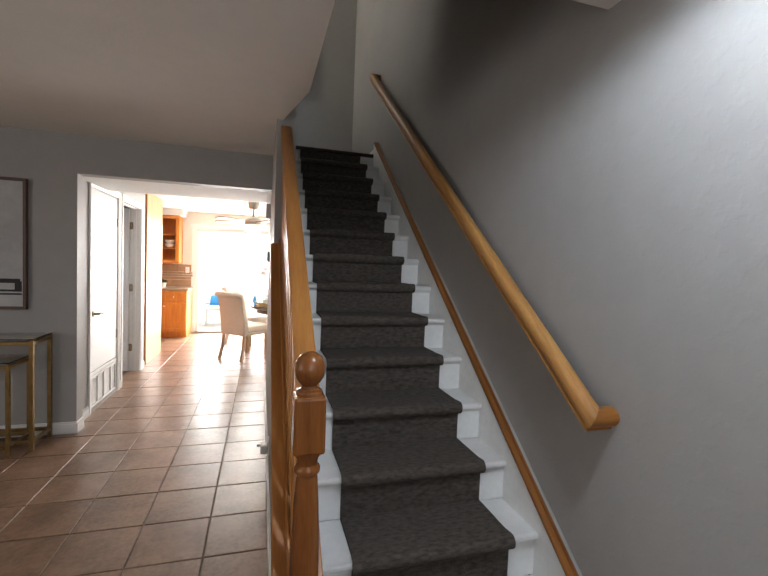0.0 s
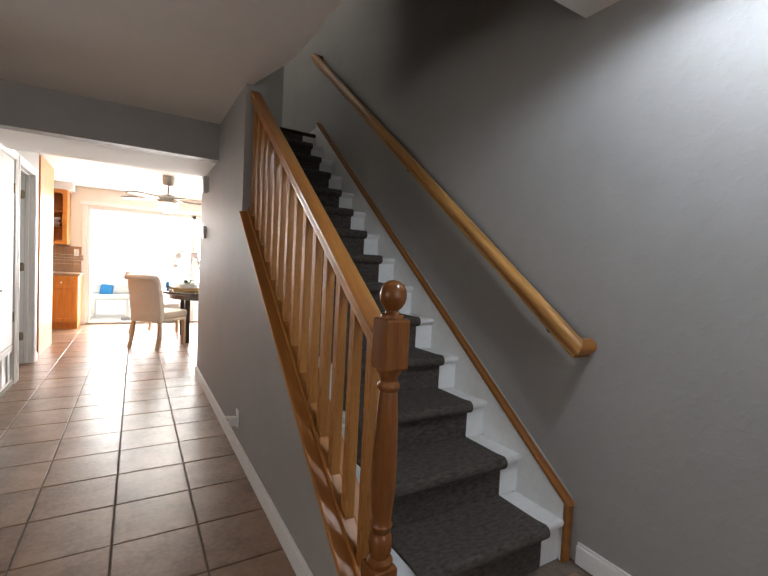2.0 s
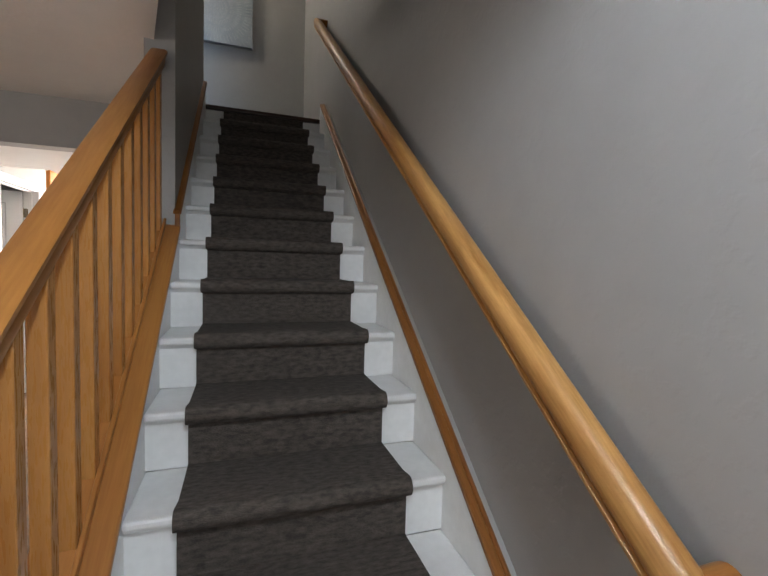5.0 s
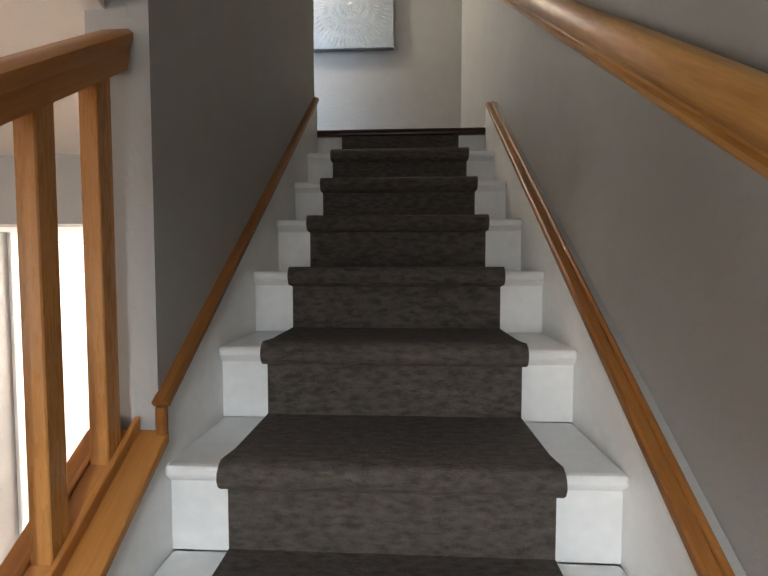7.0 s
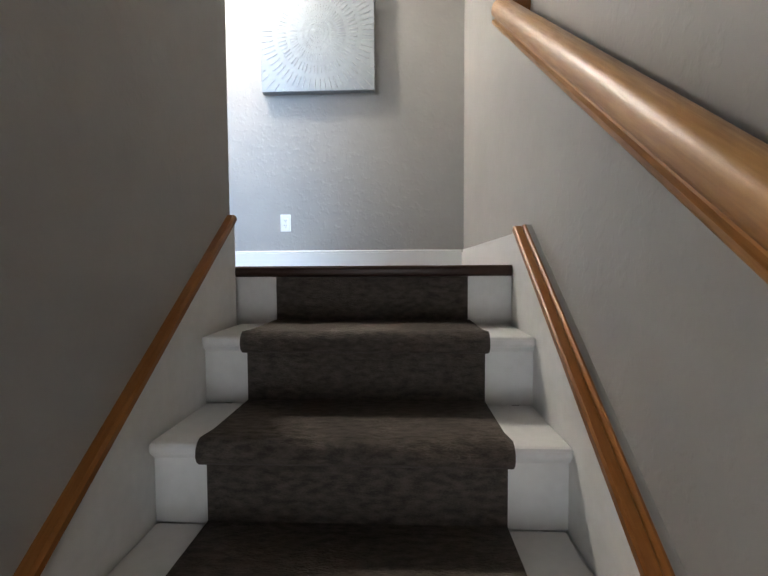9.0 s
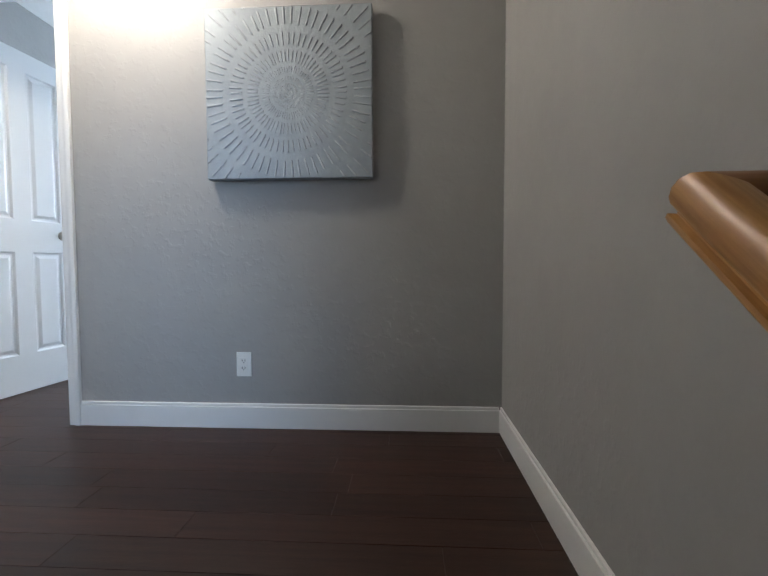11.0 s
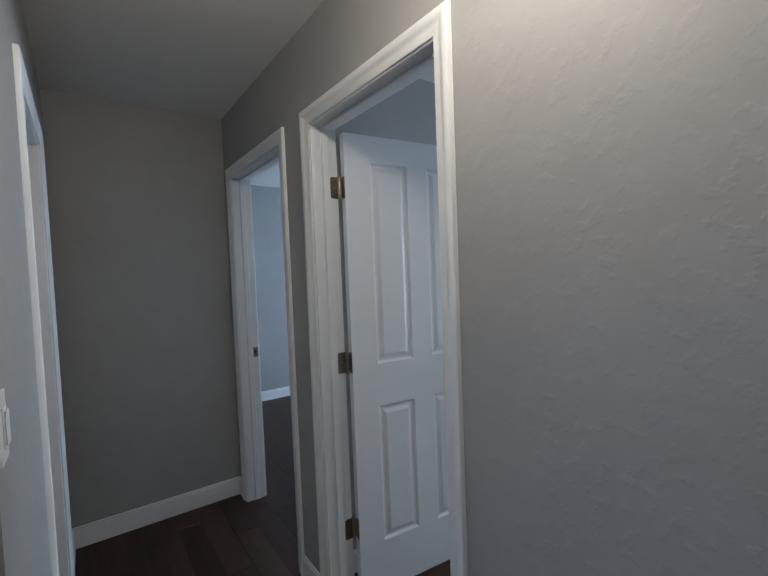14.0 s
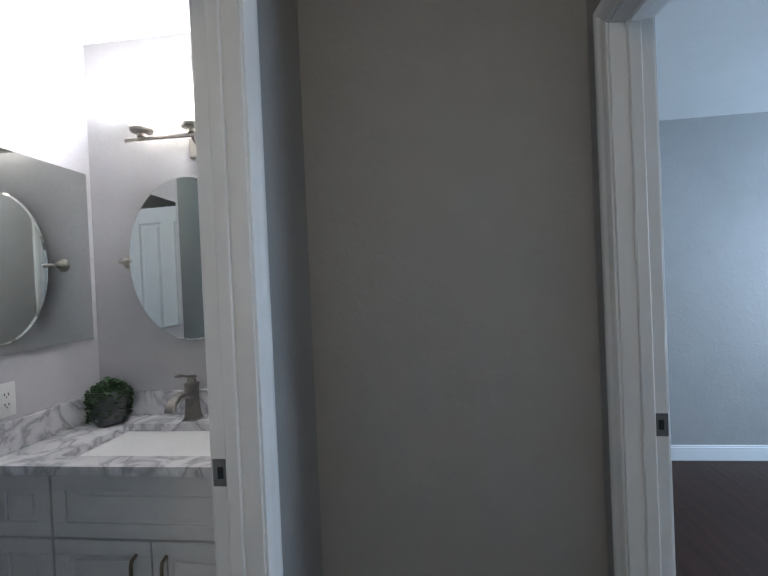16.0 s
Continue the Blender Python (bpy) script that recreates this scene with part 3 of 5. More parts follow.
for lo, hi in zip(ys[1:], ys):
    part("fillet", prism([(lo + 0.019, nose(lo + 0.019) + 0.056), (hi - 0.019, nose(hi - 0.019) + 0.056), (hi - 0.019, nose(hi - 0.019) + 0.078), (lo + 0.019, nose(lo + 0.019) + 0.078)], "x", CX - 0.0175, CX + 0.0175), OAK, bal)
NX, NY = -0.088, -0.075
part("newel_base", box(NX - 0.040, NX + 0.040, NY - 0.040, NY + 0.040, 0, 0.36, bevel=0.004), OAK_DARK, bal)
part("newel_turning", lathe([(0.0342, 0.355), (0.0387, 0.365), (0.0387, 0.375), (0.0270, 0.385), (0.0324, 0.40), (0.0360, 0.425), (0.0324, 0.45), (0.0252, 0.458), (0.0306, 0.47), (0.0342, 0.482), (0.0279, 0.494), (0.0324, 0.53), (0.0378, 0.60), (0.0369, 0.68), (0.0324, 0.80), (0.0279, 0.865), (0.0261, 0.875), (0.0333, 0.885), (0.0333, 0.895), (0.0261, 0.905), (0.0279, 0.92), (0.0369, 0.932), (0.0369, 0.945)], NX, NY), OAK_DARK, bal, smooth=True)
part("newel_block", box(NX - 0.040, NX + 0.040, NY - 0.040, NY + 0.040, 0.938, 1.085, bevel=0.007, seg=2), OAK_DARK, bal)
part("finial", lathe([(0.0324, 1.083), (0.0342, 1.09), (0.0324, 1.096), (0.0216, 1.101), (0.0189, 1.108), (0.0270, 1.116), (0.0360, 1.130), (0.0396, 1.148), (0.0378, 1.166), (0.0297, 1.182), (0.0162, 1.192), (0.0036, 1.195)], NX, NY), OAK_DARK, bal, "turned ball finial", smooth=True)

# wall handrail
rail = thing("handrail", "varnished honey oak handrail on metal brackets along the wall", "handrail")


def hand_z(y):
    return 0.993 + 0.757 * y


hx = WELL_R - 0.078
WALLHAND_SIDE = [(0.016, -0.074), (0.024, -0.073), (0.0275, -0.068), (0.0275, -0.062), (0.0205, -0.0585), (0.0205, -0.0535), (0.0285, -0.049), (0.0315, -0.042), (0.0325, -0.030), (0.030, -0.017), (0.024, -0.007), (0.014, -0.001), (0.005, 0.0)]
WALLHAND = [(-a, b) for a, b in WALLHAND_SIDE] + WALLHAND_SIDE[::-1]


def rail_return(y, down):
    """A mitred return: the rail's own profile turned into the wall."""
    bm = bmesh.new()
    T, p = Vector((0, -A.z, A.y)), Vector((hx, y, hand_z(y)))
    ring0 = [bm.verts.new(p + Vector((a, 0, 0)) + T * b + A * (a * down)) for a, b in WALLHAND]
    ring1 = [bm.verts.new(Vector((WELL_R - 0.001, y, hand_z(y))) + T * b + A * (a * down)) for a, b in WALLHAND]
    n = len(WALLHAND)
    for k in range(n):
        bm.faces.new((ring0[k], ring0[(k + 1) % n], ring1[(k + 1) % n], ring1[k]))
    bm.faces.new(ring0)
    bm.faces.new(ring1[::-1])
    bmesh.ops.recalc_face_normals(bm, faces=bm.faces[:])
    return bm


def mitred_rail(y0, y1):
    bm = bmesh.new()
    T = Vector((0, -A.z, A.y))
    rings = [[bm.verts.new(Vector((hx + a, y, hand_z(y))) + T * b + A * (a * s)) for a, b in WALLHAND] for y, s in ((y0, 0.985), (y1, -0.985))]
    n = len(WALLHAND)
    for k in range(n):
        bm.faces.new((rings[0][k], rings[0][(k + 1) % n], rings[1][(k + 1) % n], rings[1][k]))
    bm.faces.new(rings[0])
    bm.faces.new(rings[1][::-1])
    bmesh.ops.recalc_face_normals(bm, faces=bm.faces[:])
    return bm


HY0, HY1 = -0.035, 3.245
part("rail", mitred_rail(HY0, HY1), RAIL_OAK, rail, smooth=True)
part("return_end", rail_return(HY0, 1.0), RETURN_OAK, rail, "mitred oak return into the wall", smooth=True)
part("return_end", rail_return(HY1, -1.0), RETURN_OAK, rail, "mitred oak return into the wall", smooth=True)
for y in (0.14, 1.36):
    bz = hand_z(y) - 0.094
    br = part("bracket", sweep([(hx, y, bz + 0.004), (hx, y, bz - 0.012), (hx + 0.008, y, bz - 0.022), (hx + 0.024, y, bz - 0.027), (WELL_R - 0.004, y, bz - 0.027)], circle(0.0052, 10), up=(0, 1, 0.01)), BLACK, rail, "black metal bracket", smooth=True)
    part("saddle", prism([(y - 0.026, bz - 0.757 * 0.026 + 0.003), (y + 0.026, bz + 0.757 * 0.026 + 0.003), (y + 0.026, bz + 0.757 * 0.026 - 0.003), (y - 0.026, bz - 0.757 * 0.026 - 0.003)], "x", hx - 0.010, hx + 0.010), BLACK, br)
    bm = lathe([(0.019, 0.0), (0.019, 0.003), (0.014, 0.006), (0.007, 0.008)], 0, 0, 20)
    bmesh.ops.transform(bm, matrix=Matrix.Translation((WELL_R - 0.0005, y, bz - 0.027)) @ Matrix.Rotation(radians(-90), 4, "Y"), verts=bm.verts)
    part("rosette", bm, BLACK, br, smooth=True)

# ---- doorways ----


CASING = [(0.0, 0.0005), (0.0, 0.006), (0.004, 0.0085), (0.020, 0.0095), (0.030, 0.0105), (0.035, 0.0140), (0.041, 0.0165), (0.054, 0.0170), (0.059, 0.0155), (0.061, 0.012), (0.061, 0.0005)]


def casing_set(parent, w, h, face):
    """Three mitred lengths of rounded casing around an opening, standing proud of the face at y = face."""
    s = -1 if face <= 0 else 1

    def length(ends):
        bm = bmesh.new()
        rows_ = [[bm.verts.new((x, face + s * d, z)) for x, z, d in (e(u, d) for u, d in CASING)] for e in ends]
        n = len(CASING)
        for k in range(n):
            bm.faces.new((rows_[0][k], rows_[0][(k + 1) % n], rows_[1][(k + 1) % n], rows_[1][k]))
        bm.faces.new(rows_[0])
        bm.faces.new(rows_[1][::-1])
        bmesh.ops.recalc_face_normals(bm, faces=bm.faces[:])
        return bm
    e = 0.0003
    part("casing", length((lambda u, d: (0.010 - u, 0.0, d), lambda u, d: (0.010 - u, h - 0.010 + u - e, d))), TRIM, parent, smooth=True)
    part("casing", length((lambda u, d: (w - 0.010 + u, 0.0, d), lambda u, d: (w - 0.010 + u, h - 0.010 + u - e, d))), TRIM, parent, smooth=True)
    part("head_casing", length((lambda u, d: (0.010 - u + e, h - 0.010 + u, d), lambda u, d: (w - 0.010 + u - e, h - 0.010 + u, d))), TRIM, parent, smooth=True)


BRASS_PIN = material("worn_brass", (0.52, 0.43, 0.28), (0.42, 0.34, 0.22), 30, 0.3, 1.0)


def hinge_plate(x0, x1, ya, yb, z, h=0.045):
    """A hinge leaf from its rounded edge ya to the knuckle edge yb."""
    d, r = (1 if yb > ya else -1), 0.012
    pts = [(yb, z - h), (yb, z + h), (ya + d * r, z + h), (ya + d * r * 0.3, z + h - r * 0.3), (ya, z + h - r), (ya, z - h + r), (ya + d * r * 0.3, z - h + r * 0.3), (ya + d * r, z - h)]
    return prism(pts, "x", x0, x1)


def doorway(name, label, p, rz, w, h, depth, stop_y, strike=None, hinges=None, jx=0.0):
    ob = thing(name, label, "doorway", p, rz)
    ob["kind"] = "structure"
    t = 0.016
    part("jamb", box(0.0005, t, -0.0, depth, 0, h - 0.0005, bevel=0.0015), TRIM, ob)
    part("jamb", box(w - t, w - 0.0005, -0.0, depth, 0, h - 0.0005, bevel=0.0015), TRIM, ob)
    part("head_jamb", box(t, w - t, 0.0, depth, h - t, h - 0.0005, bevel=0.0015), TRIM, ob)
    for x0 in (t, w - t - 0.011):
        part("stop", box(x0, x0 + 0.011, stop_y - 0.034, stop_y, 0, h - t, bevel=0.003), TRIM, ob)
    part("head_stop", box(t + 0.011, w - t - 0.011, stop_y - 0.034, stop_y, h - t - 0.011, h - t, bevel=0.003), TRIM, ob)
    casing_set(ob, w, h, 0.0)
    casing_set(ob, w, h, depth)
    if strike is not None:
        sx, sy = strike
        d = 1 if sx < w / 2 else -1
        pl = part("strike_plate", box(min(sx, sx + d * 0.0025), max(sx, sx + d * 0.0025), sy - 0.026, sy + 0.016, 0.922, 0.985, bevel=0.0012), FAUCET, ob, "brushed nickel strike plate")
        part("latch_hole", box(min(sx + d * 0.0026, sx + d * 0.0032), max(sx + d * 0.0026, sx + d * 0.0032), sy - 0.010, sy + 0.004, 0.940, 0.967), SLOT, pl)
    for z in hinges or ():
        hp, side = jx
        hg = part("hinge", hinge_plate(min(hp, hp + side * 0.002), max(hp, hp + side * 0.002), depth - 0.035, depth + 0.004, z), BRONZE, ob, "aged brass butt hinge")
        part("pin", lathe([(0.0055, z - 0.049), (0.0075, z - 0.046), (0.0075, z - 0.015), (0.0066, z - 0.014), (0.0075, z - 0.013), (0.0075, z + 0.013), (0.0066, z + 0.014), (0.0075, z + 0.015), (0.0075, z + 0.046), (0.003, z + 0.052)], hp + side * 0.004, depth + 0.009, 14), BRASS_PIN, hg, "brighter brass hinge pin", smooth=True)
        part("screw", boxes(*[(min(hp + side * 0.002, hp + side * 0.003), max(hp + side * 0.002, hp + side * 0.003), depth - 0.027 + q, depth - 0.022 + q, z - 0.032 + k, z - 0.027 + k) for k, q in ((0, 0), (0.03, 0.008), (0.06, 0))]), METAL, hg)
    return ob


def panel_leaf(parent, w, h, m, sign):
    """A moulded four-panel leaf that hangs from x = 0 and reaches along sign * x; its faces lie at y = -0.035 and 0."""
    st, mid = 0.122, 0.108
    pw = (w - 2 * st - mid) / 2
    rows = ((0.235, 0.845), (1.035, h - 0.115))
    xs = ((st, st + pw), (st + pw + mid, w - st))
    bm = bmesh.new()
    T0, T1 = -0.035, 0.0

    def slab(x0, x1, z0, z1):
        a, b = sorted((sign * x0, sign * x1))
        add_box(bm, a, b, T0, T1, z0, z1)
    zs = [0.008, rows[0][0], rows[0][1], rows[1][0], rows[1][1], h]
    slab(0, st, zs[0], h)
    slab(w - st, w, zs[0], h)
    slab(st, w - st, zs[0], zs[1])
    slab(st, w - st, zs[2], zs[3])
    slab(st, w - st, zs[4], h)
    slab(st + pw, st + pw + mid, zs[1], zs[2])
    slab(st + pw, st + pw + mid, zs[3], zs[4])
    leaf = part("leaf", bm, DOOR, parent, "white moulded four-panel door leaf standing open")
    leaf.matrix_basis = m
    for z0, z1 in rows:
        for x0, x1 in xs:
            bm = bmesh.new()
            a, b = sorted((sign * x0, sign * x1))
            for face, out in ((T0, -1), (T1, 1)):
                rings = []
                for inset, lift in ((0.0, 0.0), (0.010, -0.0085), (0.020, -0.0085), (0.038, -0.001), (0.042, -0.001)):
                    y = face + out * lift
                    rings.append([bm.verts.new(v) for v in ((a + inset, y, z0 + inset), (b - inset, y, z0 + inset), (b - inset, y, z1 - inset), (a + inset, y, z1 - inset))])
                for lo, hi in zip(rings, rings[1:]):
                    for k in range(4):
                        bm.faces.new((lo[k], lo[(k + 1) % 4], hi[(k + 1) % 4], hi[k]))
                bm.faces.new(rings[-1])
            bmesh.ops.recalc_face_normals(bm, faces=bm.faces[:])
            part("panel", bm, DOOR, leaf)
    return leaf


def add_knob(leaf, x, z, side):
    y0 = -0.035 if side < 0 else 0.0
    prof = [(0.030, 0.0), (0.030, 0.004), (0.026, 0.009), (0.013, 0.011), (0.011, 0.03), (0.016, 0.036), (0.026, 0.043), (0.029, 0.053), (0.026, 0.063), (0.015, 0.069), (0.003, 0.070)]
    bm = lathe(prof, 0, 0, 20)
    bmesh.ops.transform(bm, matrix=Matrix.Translation((x, y0, z)) @ Matrix.Rotation(radians(90 if side < 0 else -90), 4, "X"), verts=bm.verts)
    part("knob", bm, METAL, leaf, "round brushed nickel door knob", smooth=True)


LEAF_H = 2.026
wa = DA[1] - DA[0]
da = doorway("door_1", "white cased doorway with an open four-panel door and brass hinges", (DA[0], NORTH_Y, UP), 0, wa, DH, wt, wt - 0.037, None, (0.323, 1.055, 1.80), (0.016, 1))
lf = panel_leaf(da, wa - 0.038, LEAF_H, pose(0.018, wt + 0.017, 0, 0, 0, 84) @ pose(0.003, 0.0, 0), 1)
add_knob(lf, wa - 0.038 - 0.112, 0.957, -1)
add_knob(lf, wa - 0.038 - 0.112, 0.957, 1)
for z in (0.323, 1.055, 1.80):
    part("hinge_leaf", hinge_plate(-0.0014, -0.0002, -0.003, -0.034, z), BRONZE, lf, "aged brass hinge leaf")
wb = DB[1] - DB[0]
doorway("door_2", "white cased bedroom doorway with a nickel strike plate", (DB[0], NORTH_Y, UP), 0, wb, DH, wt, wt - 0.037, (0.0165, wt - 0.018))
wc = BD[1] - BD[0]
dbath = doorway("door_3", "white cased bathroom doorway with its door swung inward", (BD[1], SOUTH_Y, UP), 180, wc, DH, wt, wt - 0.037, (wc - 0.0165, wt - 0.018))
lfb = panel_leaf(dbath, wc - 0.038, LEAF_H, pose(0.024, wt + 0.004, 0, 0, 0, 86), 1)
add_knob(lfb, wc - 0.098, 0.945, -1)
add_knob(lfb, wc - 0.098, 0.945, 1)

# lower hall doors
w1 = DOOR1[1] - DOOR1[0]
d1 = doorway("door_4", "white flush closet door above a return air grille", (HX, DOOR1[0], 0), 90, w1, 2.05, 0.12, 0.075, None)
leaf1 = part("leaf", box(0.018, w1 - 0.018, 0.004, 0.039, 0.37, 2.03, bevel=0.002), DOOR, d1, "flush white painted door leaf")
part("rail", box(0.018, w1 - 0.018, 0.002, 0.06, 0.325, 0.362, bevel=0.003), TRIM, d1)
for z in (0.62, 1.78):
    part("hinge", boxes((w1 - 0.030, w1 - 0.010, -0.004, 0.0035, z - 0.045, z + 0.045), bevel=0.001), BRONZE, d1, "aged brass butt hinge")
lv = part("lever", lathe([(0.028, 0), (0.028, 0.006), (0.012, 0.010), (0.010, 0.045), (0.012, 0.05)], 0, 0, 16), BRONZE, leaf1, "brushed nickel lever handle", smooth=True)
lv.matrix_basis = Matrix.Translation((0.075, 0.004, 0.90)) @ Matrix.Rotation(radians(90), 4, "X")
lb = part("lever_arm", sweep([(0.075, -0.043, 0.90), (0.12, -0.045, 0.902), (0.185, -0.040, 0.898)], circle(0.011, 10), up=(0, 0, 1)), BRONZE, leaf1, smooth=True)
vent = thing("return_air_grille", "white louvred return air grille below the closet door", "vent grille", (HX, DOOR1[0], 0), 90)
part("backing", box(0.02, w1 - 0.02, 0.03, 0.05, 0.032, 0.322), METAL, vent)
for a in ((0.02, w1 - 0.02, 0.032, 0.055), (0.02, w1 - 0.02, 0.30, 0.322), (0.02, 0.045, 0.055, 0.30), (w1 - 0.045, w1 - 0.02, 0.055, 0.30), (w1 / 2 - 0.01, w1 / 2 + 0.01, 0.055, 0.30), (w1 * 0.27, w1 * 0.27 + 0.012, 0.055, 0.3), (w1 * 0.75, w1 * 0.75 + 0.012, 0.055, 0.3)):
    part("frame", box(a[0], a[1], 0.004, 0.0295, a[2], a[3], bevel=0.002), TRIM, vent)
for i in range(15):
    z = 0.064 + i * 0.0158
    part("slat", prism([(0.010, z), (0.028, z + 0.010), (0.028, z + 0.0125), (0.010, z + 0.0025)], "x", 0.046, w1 - 0.046), TRIM, vent)
w2 = DOOR2[1] - DOOR2[0]
d2 = doorway("door_5", "white cased closet doorway with its leaf swung inward", (HX, DOOR2[0], 0), 90, w2, 2.05, 0.12, 0.082, None, (0.30, 1.05, 1.82), (w2 - 0.016, -1))
leaf2 = panel_leaf(d2, 0.66, LEAF_H, pose(w2 - 0.024, 0.124, 0, 0, 0, -83), -1)

# ---- baseboards ----


def baseboard(name, label, runs, z0, h=0.105):
    """runs: (x0, y0, x1, y1, nx, ny): a length along a wall and the way it faces."""
    ob = tagged(new(name), label, "baseboard", "", "structure")
    for x0, y0, x1, y1, nx, ny in runs:
        t = 0.013
        if nx:
            xa, xb = sorted((x0, x0 + nx * t))
            bm = box(xa, xb, min(y0, y1), max(y0, y1), z0, z0 + h - 0.016, bevel=0.001)
            add_box(bm, min(x0, x0 + nx * 0.008), max(x0, x0 + nx * 0.008), min(y0, y1), max(y0, y1), z0 + h - 0.016, z0 + h, bevel=0.003)
        else:
            ya, yb = sorted((y0, y0 + ny * t))
            bm = box(min(x0, x1), max(x0, x1), ya, yb, z0, z0 + h - 0.016, bevel=0.001)
            add_box(bm, min(x0, x1), max(x0, x1), min(y0, y0 + ny * 0.008), max(y0, y0 + ny * 0.008), z0 + h - 0.016, z0 + h, bevel=0.003)
        part("board", bm, TRIM, ob)


CW = 0.051
baseboard("baseboard_upper", "white moulded baseboard around the upstairs hall", [
    (DA[1] + CW, NORTH_Y, WELL_R - 0.0135, NORTH_Y, 0, -1), (DB[1] + CW, NORTH_Y, DA[0] - CW, NORTH_Y, 0, -1), (END_X + 0.0135, NORTH_Y, DB[0] - CW, NORTH_Y, 0, -1),
    (END_X, SOUTH_Y, END_X, NORTH_Y, 1, 0), (END_X + 0.0135, SOUTH_Y, BD[0] - CW, SOUTH_Y, 0, 1), (BD[1] + CW, SOUTH_Y, -1.12, SOUTH_Y, 0, 1),
    (-1.0, 3.2, -1.0, SOUTH_Y + 0.007, 1, 0), (WELL_R, 3.215, WELL_R, NORTH_Y, -1, 0)], UP + 0.0005, 0.116)
baseboard("baseboard_bedrooms", "white baseboard in the bedrooms", [(-4.97, NORTH_Y + wt, -4.97, 8.2, 1, 0), (-1.98, NORTH_Y + wt, -1.98, 8.2, 1, 0)], UP + 0.0005, 0.11)
baseboard("baseboard_lower", "white baseboard along the hallway and living room", [
    (HALL_X, 0.06, HALL_X, 3.75, -1, 0), (GX0, 2.71, OPEN_X, 2.71, 0, -1), (OPEN_X, 2.697, OPEN_X, 2.83, 1, 0), (HX, 2.83, HX, DOOR1[0] - CW, 1, 0), (HX, DOOR1[1] + CW, HX, DOOR2[0] - CW, 1, 0),
    (HX, DOOR2[1] + CW, HX, 4.95, 1, 0), (WELL_R, GY0, WELL_R, -0.03, -1, 0)], 0.0005, 0.095)

# ---- upstairs: art and plates ----
art = thing("wall_art", "square silver-grey canvas with raised radiating strokes on the wall", "wall art", (0.0, NORTH_Y - 0.001, UP + 1.508))
half = 0.368
part("canvas", box(-half, half, -0.052, -0.006, -half, half, bevel=0.003), ART, art)
part("back_frame", box(-half + 0.012, half - 0.012, -0.0055, 0.0, -half + 0.012, half - 0.012), ART_EDGE, art)
bm = bmesh.new()
rng = random.Random(4)
rings = [(0.006, 0.012, 24), (0.016, 0.025, 44), (0.031, 0.043, 58), (0.052, 0.072, 60), (0.084, 0.114, 60), (0.131, 0.181, 60), (0.205, 0.258, 60), (0.291, 0.368, 60), (0.405, 0.495, 60)]
for r0, r1, n in rings:
    for k in range(n):
        a = 2 * math.pi * (k + rng.uniform(-0.12, 0.12)) / n + r0 * 3
        ca, sa = math.cos(a), math.sin(a)
        s0, s1 = r0 + rng.uniform(-0.003, 0.003), r1 + rng.uniform(-0.004, 0.004)
        lim = (half - 0.004) / max(abs(ca), abs(sa))
        if s0 > lim - 0.004:
            continue
        s1 = min(s1, lim)
        wd = min(0.0046, 0.0006 + r0 * 0.0165)
        hgt = min(0.0034, 0.0007 + r0 * 0.0125) * rng.uniform(0.75, 1.15)
        o, d, q = Vector((0, -0.052, 0)), Vector((ca, 0, sa)), Vector((-sa, 0, ca))
        up = Vector((0, -1, 0))
        rows_ = []
        for s_, kw, kh in ((s0, 0.35, 0.1), (s0 + wd * 0.8, 0.9, 0.8), ((s0 + s1) / 2, 0.92, 0.9), (s1 - wd * 1.4, 1.0, 1.1), (s1 - wd * 0.4, 0.95, 0.9), (s1, 0.35, 0.1)):
            rows_.append([bm.verts.new(o + d * s_ + q * (t * wd * kw) + up * (u * hgt * kh)) for t, u in ((-1, -0.1), (-0.72, 0.72), (0, 1), (0.72, 0.72), (1, -0.1))])
        for lo, hi in zip(rows_, rows_[1:]):
            for m_ in range(4):
                bm.faces.new((lo[m_], lo[m_ + 1], hi[m_ + 1], hi[m_]))
bmesh.ops.recalc_face_normals(bm, faces=bm.faces[:])
rel = part("relief", bm, ART_STROKE, art, "raised silver paint strokes in radiating rings, lightened for their highlights", smooth=True)
rel["kind"] = "stuff"


def outlet(name, label, p, rz, double=True):
    """A plate in its own x-z plane, facing -y."""
    ob = thing(name, label, "outlet", p, rz)
    part("plate", box(-0.035, 0.035, -0.006, -0.0003, -0.057, 0.057, bevel=0.003, seg=2), WHITE, ob)
    part("insert", box(-0.017, 0.017, -0.0085, -0.0062, -0.033, 0.033, bevel=0.001), WHITE, ob)
    if double:
        for z in (-0.017, 0.017):
            part("slots", boxes((-0.008, -0.005, -0.0092, -0.0087, z - 0.003, z + 0.006), (0.005, 0.008, -0.0092, -0.0087, z - 0.003, z + 0.006), (-0.002, 0.002, -0.0092, -0.0087, z - 0.010, z - 0.006)), SLOT, ob)
    else:
        part("rocker", box(-0.014, 0.014, -0.012, -0.0087, -0.028, 0.028, bevel=0.002), WHITE, ob)
    return ob


